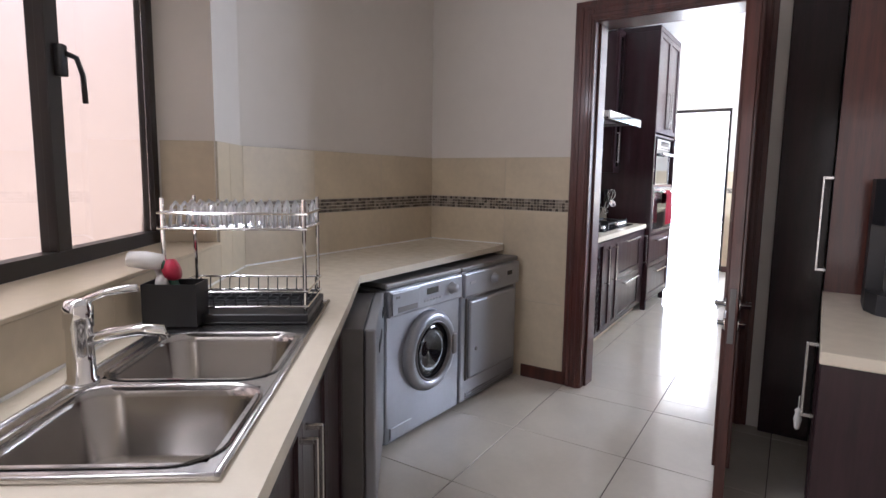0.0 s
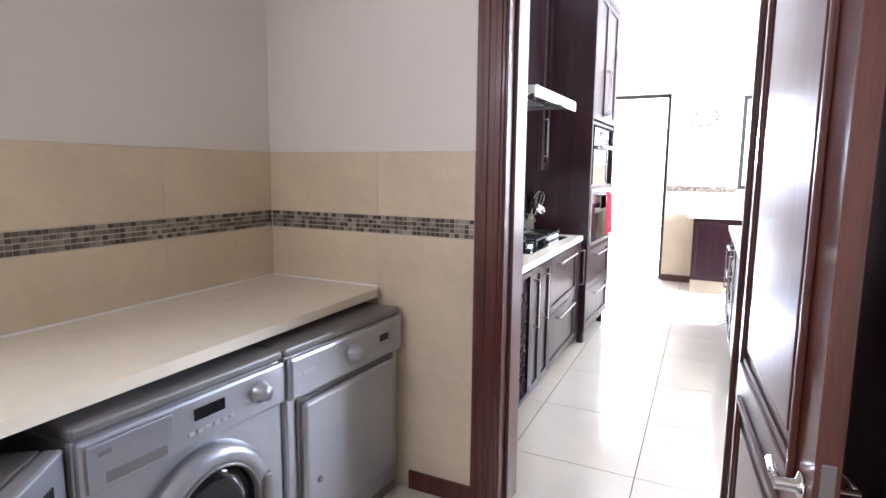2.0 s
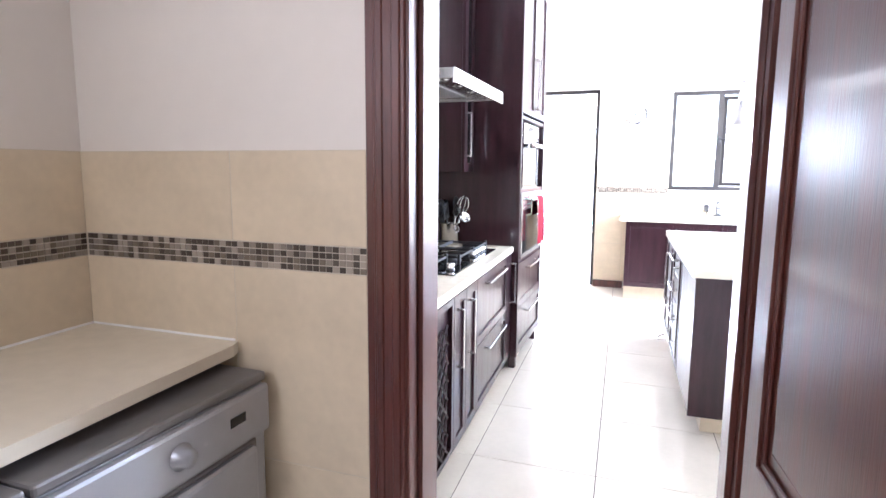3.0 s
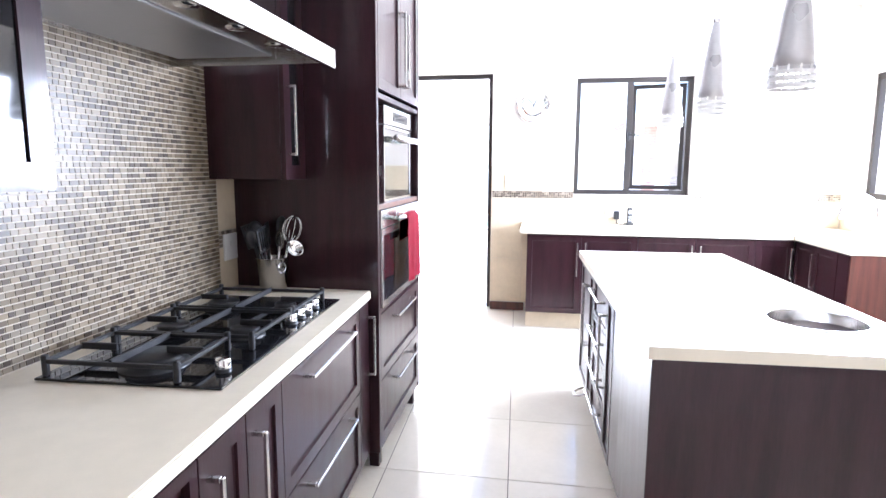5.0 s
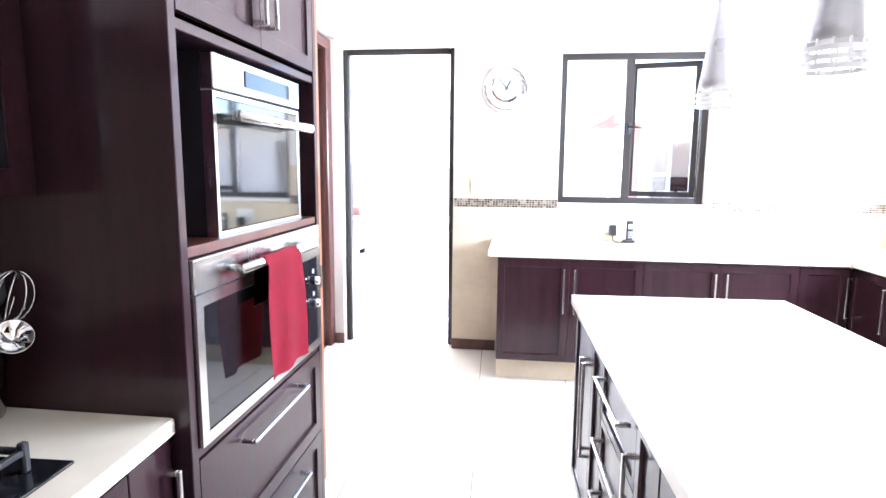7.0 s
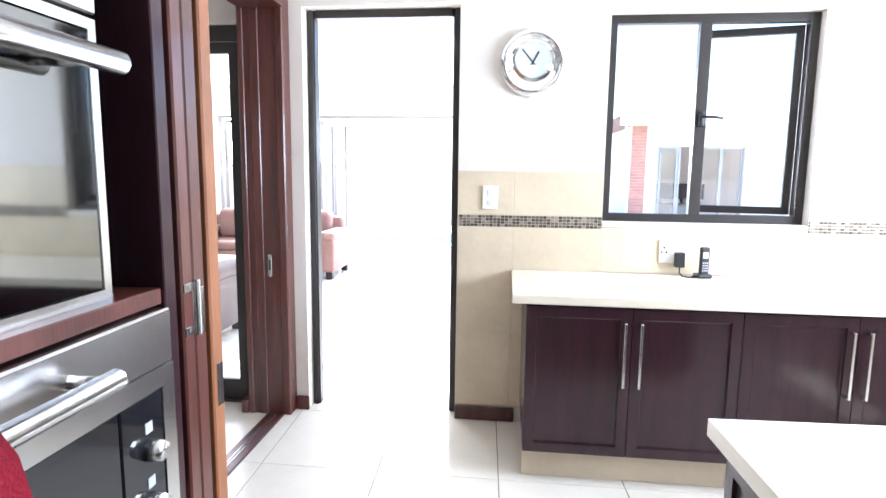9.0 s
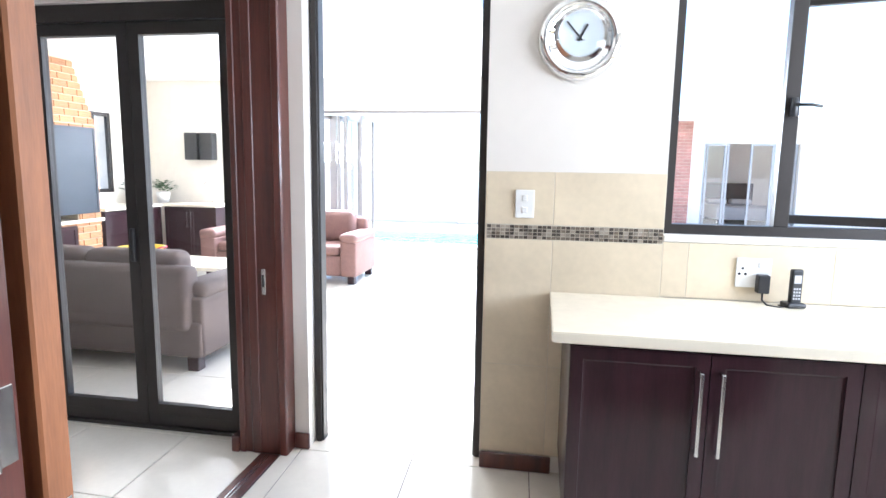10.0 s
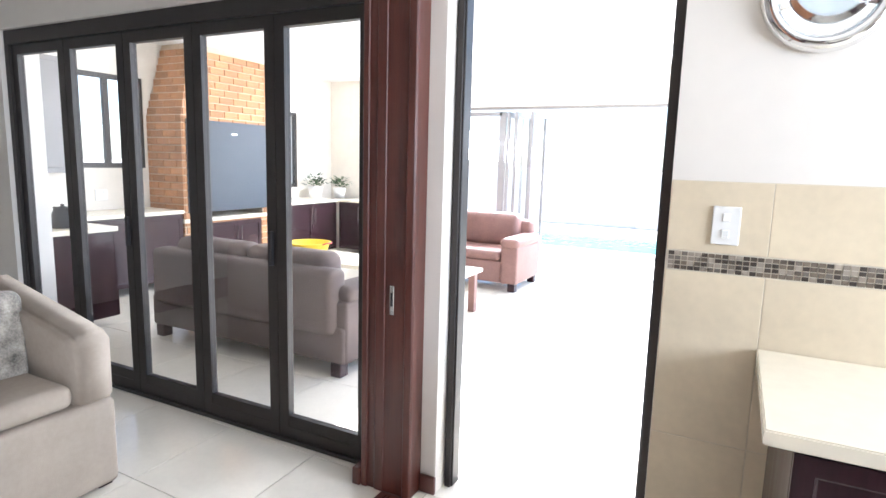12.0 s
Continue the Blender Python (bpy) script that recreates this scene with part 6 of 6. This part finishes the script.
def lay_floor(parent, ox, oy, across, along, x0, x1, y0, y1, mat, gap=0.004):
    """Floor tiles on a grid through (ox, oy) with the two given sides, cut at the room's edges."""
    (ax, ay), (bx, by) = across, along
    ga, gb = gap / 2 / math.hypot(ax, ay), gap / 2 / math.hypot(bx, by)
    whole = None
    reach = range(-24, 25)
    for i in reach:
        for j in reach:
            quad = [(ox + a * ax + b * bx, oy + a * ay + b * by) for a, b in ((i + ga, j + gb), (i + 1 - ga, j + gb), (i + 1 - ga, j + 1 - gb), (i + ga, j + 1 - gb))]
            cut = clipped(quad, x0, x1, y0, y1)
            if len(cut) < 3 or max(p[0] for p in cut) - min(p[0] for p in cut) < 0.02 or max(p[1] for p in cut) - min(p[1] for p in cut) < 0.02:
                continue
            full = cut == quad
            if full and whole:
                me = whole
            else:
                bm = prism(bmesh.new(), [(x - quad[0][0], y - quad[0][1]) for x, y in cut], 0, 0.006)
                bmesh.ops.bevel(bm, geom=[e for e in bm.edges if e.verts[0].co.z > 0.003 and e.verts[1].co.z > 0.003], offset=0.0012, segments=1, affect="EDGES")
                bmesh.ops.recalc_face_normals(bm, faces=bm.faces)
                me = bpy.data.meshes.new("tile")
                bm.to_mesh(me)
                bm.free()
                me.materials.append(M[mat])
                if full:
                    whole = me
            shared("tile", me, parent, AT((*quad[0], -0.006)))


fl = bpy.data.objects["floor"]
HOUSE = (-1.07, 3.23, (0.592, 0.0), (-0.0243, 0.654))
lay_floor(fl, *HOUSE, -2.2, 1.0, -1.6, LY + 0.1, "porcelain")
lay_floor(fl, *HOUSE, -1.985, KXR, LY + 0.1, CY + 0.24, "porcelain")
lay_floor(fl, -2.576, 9.785, (0.606, -0.016), (-0.03, 0.60), -5.6, -2.095, 6.2, CY + 0.24, "porcelain")
lay_floor(bpy.data.objects["floor_patio"], -2.576, 10.03, (0.60, 0.0), (0.0, 0.60), -7.0, 2.2, CY + 0.24, 17.0, "porcelain")


def tile_wall(parent, m, spans, mat="wall_tile", gap=0.0025, t=0.008):
    """Wall tiles as (a0, a1, z0, z1) on the plane of m, its x along the wall and its y out of it."""
    cache = {}
    for a0, a1, z0, z1 in spans:
        key = (round(a1 - a0, 4), round(z1 - z0, 4))
        if key not in cache:
            bm = B(0, 0, 0, a1 - a0 - gap, t, z1 - z0 - gap)
            bmesh.ops.bevel(bm, geom=[e for e in bm.edges if e.verts[0].co.y > t / 2 and e.verts[1].co.y > t / 2], offset=0.0015, segments=1, affect="EDGES")
            bmesh.ops.recalc_face_normals(bm, faces=bm.faces)
            me = bpy.data.meshes.new("tile")
            bm.to_mesh(me)
            bm.free()
            me.materials.append(M[mat])
            cache[key] = me
        shared("tile", cache[key], parent, m @ AT((a0 + gap / 2, 0, z0 + gap / 2)))


def grid(a0, a1, start, rows, w=0.60):
    out = []
    for z0, z1 in rows:
        cuts = [a0] + [start + k * w for k in range(-20, 20) if a0 + 0.02 < start + k * w < a1 - 0.02] + [a1]
        out += [(a, b, z0, z1) for a, b in zip(cuts, cuts[1:])]
    return out


def grout(parent, m, a0, a1, z0, z1):
    ob = part("grout", B(a0, -0.001, z0, a1, 0.0066, z1), "grout_light", parent, "pale grout")
    ob.matrix_basis = m


def band(parent, m, a0, a1, z0, z1, apart, rows=4, pitch=0.0215):
    """Mosaic band: chips in rows; apart: each chip an object of its own."""
    ph = (z1 - z0) / rows
    n = int((a1 - a0) / pitch)
    if apart:
        me = {}
        for r in range(rows):
            for k in range(n):
                if not me:
                    bm = B(0, 0, 0, pitch - 0.003, 0.009, ph - 0.003)
                    mm = bpy.data.meshes.new("chip")
                    bmesh.ops.recalc_face_normals(bm, faces=bm.faces)
                    bm.to_mesh(mm)
                    bm.free()
                    mm.materials.append(M["mosaic"])
                    me[0] = mm
                shared("mosaic_chip", me[0], parent, m @ AT((a0 + 0.0015 + k * pitch, 0, z0 + 0.0015 + r * ph)))
        return
    verts, faces = [], []
    for r in range(rows):
        a = a0 + 0.0015
        while a < a1 - 0.006:
            w = min(pitch - 0.003 if rows < 10 else random.choice((0.018, 0.022, 0.027, 0.034)), a1 - a)
            za, zb = z0 + 0.002 + r * ph, z0 + (r + 1) * ph - 0.002
            i = len(verts)
            verts += [(a, 0, za), (a + w, 0, za), (a + w, 0, zb), (a, 0, zb), (a, 0.009, za), (a + w, 0.009, za), (a + w, 0.009, zb), (a, 0.009, zb)]
            faces += [(i + 4, i + 7, i + 6, i + 5), (i, i + 4, i + 5, i + 1), (i + 1, i + 5, i + 6, i + 2), (i + 2, i + 6, i + 7, i + 3), (i + 3, i + 7, i + 4, i)]
            a += w + 0.003
    me = bpy.data.meshes.new("mosaic_chips")
    me.from_pydata(verts, [], faces)
    me.materials.append(M["mosaic_joined" if rows > 9 else "mosaic_band"])
    ob = new("mosaic_chips", me)
    ob.parent = parent
    ob.matrix_basis = m
    tagged(ob, "small brown, cream and grey mosaic chips", kind="stuff")


ROWS_L = [(0.0, 0.52), (0.52, 1.117), (1.195, 1.46)]
ob = bpy.data.objects
# door wall, laundry side: x along +x needs y out of the wall = -y, so the wall's axis runs against x
mL = pose(0, LY - 0.001, 0, 0, 0, 180)
xl0, xl1 = -(D0 - 0.097), -LX - 0.001
grout(ob["wall_door"], mL, xl0, xl1, 0.0, 1.46)
tile_wall(ob["wall_door"], mL, grid(xl0, xl1, 1.555, ROWS_L))
band(ob["wall_door"], mL, xl0, xl1 - 0.009, 1.118, 1.194, True)
# left laundry wall: out of the wall = +x, axis runs along -y
wlen = math.hypot(WL[0] - LX, WL[1] - LY)
mW = AT((LX + 0.001, LY, 0)) @ pose(0, 0, 0, 0, 0, math.degrees(math.atan2(WL[1] - LY, WL[0] - LX)))
grout(ob["wall_laundry_left"], mW, 0.01, wlen - 0.002, 0.0, 1.46)
tile_wall(ob["wall_laundry_left"], mW, grid(0.01, wlen - 0.002, 0.60, ROWS_L))
band(ob["wall_laundry_left"], mW, 0.012, wlen - 0.004, 1.118, 1.194, False)
# slanted wall: axis along u, out = v
mS = AT((*slant(0, 0.001), 0)) @ pose(0, 0, 0, 0, 0, -53)
pw = ob["wall_laundry_window"]
grout(pw, mS, 0.104, W40U0, 0.0, 1.46)
tile_wall(pw, mS, grid(0.104, W40U0, 0.3, ROWS_L))
band(pw, mS, 0.106, W40U0 - 0.004, 1.118, 1.194, False)
grout(pw, mS, W40U0, 3.3, 0.0, W40Z0)
tile_wall(pw, mS, grid(W40U0, 3.3, 0.75, [(0.0, 0.50), (0.50, W40Z0)]))
# window reveal, tiled low
mR = AT((*slant(W40U0 + 0.001, 0), 0)) @ pose(0, 0, 0, 0, 0, -143)
tile_wall(pw, mR, [(0.002, W40D - 0.08, W40Z0 + 0.013, 1.46)])

# clock wall
ROWS_K = [(0.09, 0.54), (0.54, 1.152), (1.222, 1.467)]
mC = pose(0, CY - 0.001, 0, 0, 0, 180)
cw = ob["wall_clock"]
grout(cw, mC, -WX0, -DX1 - 0.002, 0.085, 1.467)
tile_wall(cw, mC, grid(-WX0, -DX1 - 0.002, 0.653, ROWS_K))
band(cw, mC, -WX0 + 0.002, -DX1 - 0.004, 1.154, 1.220, True)
grout(cw, mC, -WX1, -WX0, WC + 0.001, WZ0 - 0.032)
tile_wall(cw, mC, grid(-WX1, -WX0, 0.653, [(WC + 0.001, WZ0 - 0.032)]))
grout(cw, mC, -KXR + 0.01, -WX1, WC + 0.001, 1.467)
tile_wall(cw, mC, grid(-KXR + 0.01, -WX1, 0.653, [(WC + 0.001, 1.152), (1.222, 1.467)]))
band(cw, mC, -KXR + 0.012, -WX1 - 0.002, 1.154, 1.220, False)
# right wall of the kitchen: out of the wall = -x, axis along +y
mK = pose(KXR - 0.001, 0, 0, 0, 0, 90)
kr = ob["wall_kitchen_right"]
grout(kr, mK, 4.3, CY - 0.012, WC + 0.001, 1.14)
tile_wall(kr, mK, grid(4.3, CY - 0.012, 8.5, [(WC + 0.001, 1.14)]))
# stove wall: out of the wall = +x, axis along -y
mH = pose(KX + 0.001, 0, 0, 0, 0, -90)
kl = ob["wall_kitchen_left"]
grout(kl, mH, -6.30, -4.23, KC + 0.001, 1.864)
band(kl, mH, -6.30, -4.23, KC + 0.003, 1.864, False, 53)
grout(kl, mH, -6.453, -6.302, KC + 0.001, 1.395)
tile_wall(kl, mH, [(-6.453, -6.302, KC + 0.002, 1.085), (-6.453, -6.302, 1.165, 1.393)])
band(kl, mH, -6.452, -6.304, 1.087, 1.163, False)

# bricks of the barbecue
BRW, BRH = 0.215, 0.085
meshes = {}


def brick(parent, m, w, h=BRH - 0.012, d=0.014):
    key = round(w, 3)
    if key not in meshes:
        bm = B(0, 0, 0, w, d, h, 0.003, 1)
        bmesh.ops.recalc_face_normals(bm, faces=bm.faces)
        me = bpy.data.meshes.new("brick")
        bm.to_mesh(me)
        bm.free()
        me.materials.append(M["brick"])
        meshes[key] = me
    shared("brick", meshes[key], parent, m)


def course(parent, m, a0, a1, z, odd):
    a = a0 - (BRW / 2 if odd else 0)
    while a < a1 - 0.02:
        s, e = max(a, a0), min(a + BRW, a1)
        if e - s > 0.03:
            brick(parent, m @ AT((s, 0, z)), e - s - 0.01)
        a += BRW


nrow = int(PH / BRH)
for j in range(nrow):
    z = 0.005 + j * BRH
    k = max(0.0, (z + BRH / 2 - 1.95) / (PH - 1.95))
    inset, back = 0.244 * k, 0.088 * k
    mf = pose(BX - 0.012 - back, 0, 0, 0, 0, -90)
    f0, f1 = -(BY1 - 0.002 - inset), -(BY0 + 0.002 + inset)
    for s, e in (((f0, -13.385), (-12.415, f1)) if 0.70 < z < 1.86 else ((f0, -13.34), (-12.49, f1)) if 0.10 < z < 0.66 else ((f0, f1),)):
        course(bbq, mf, s, e, z, j % 2)
    ms = pose(0, BY0 + 0.006 + inset, 0, 0, 0, 180)
    course(bbq, ms, -(BX - 0.002 - back), -PX, z, (j + 1) % 2)
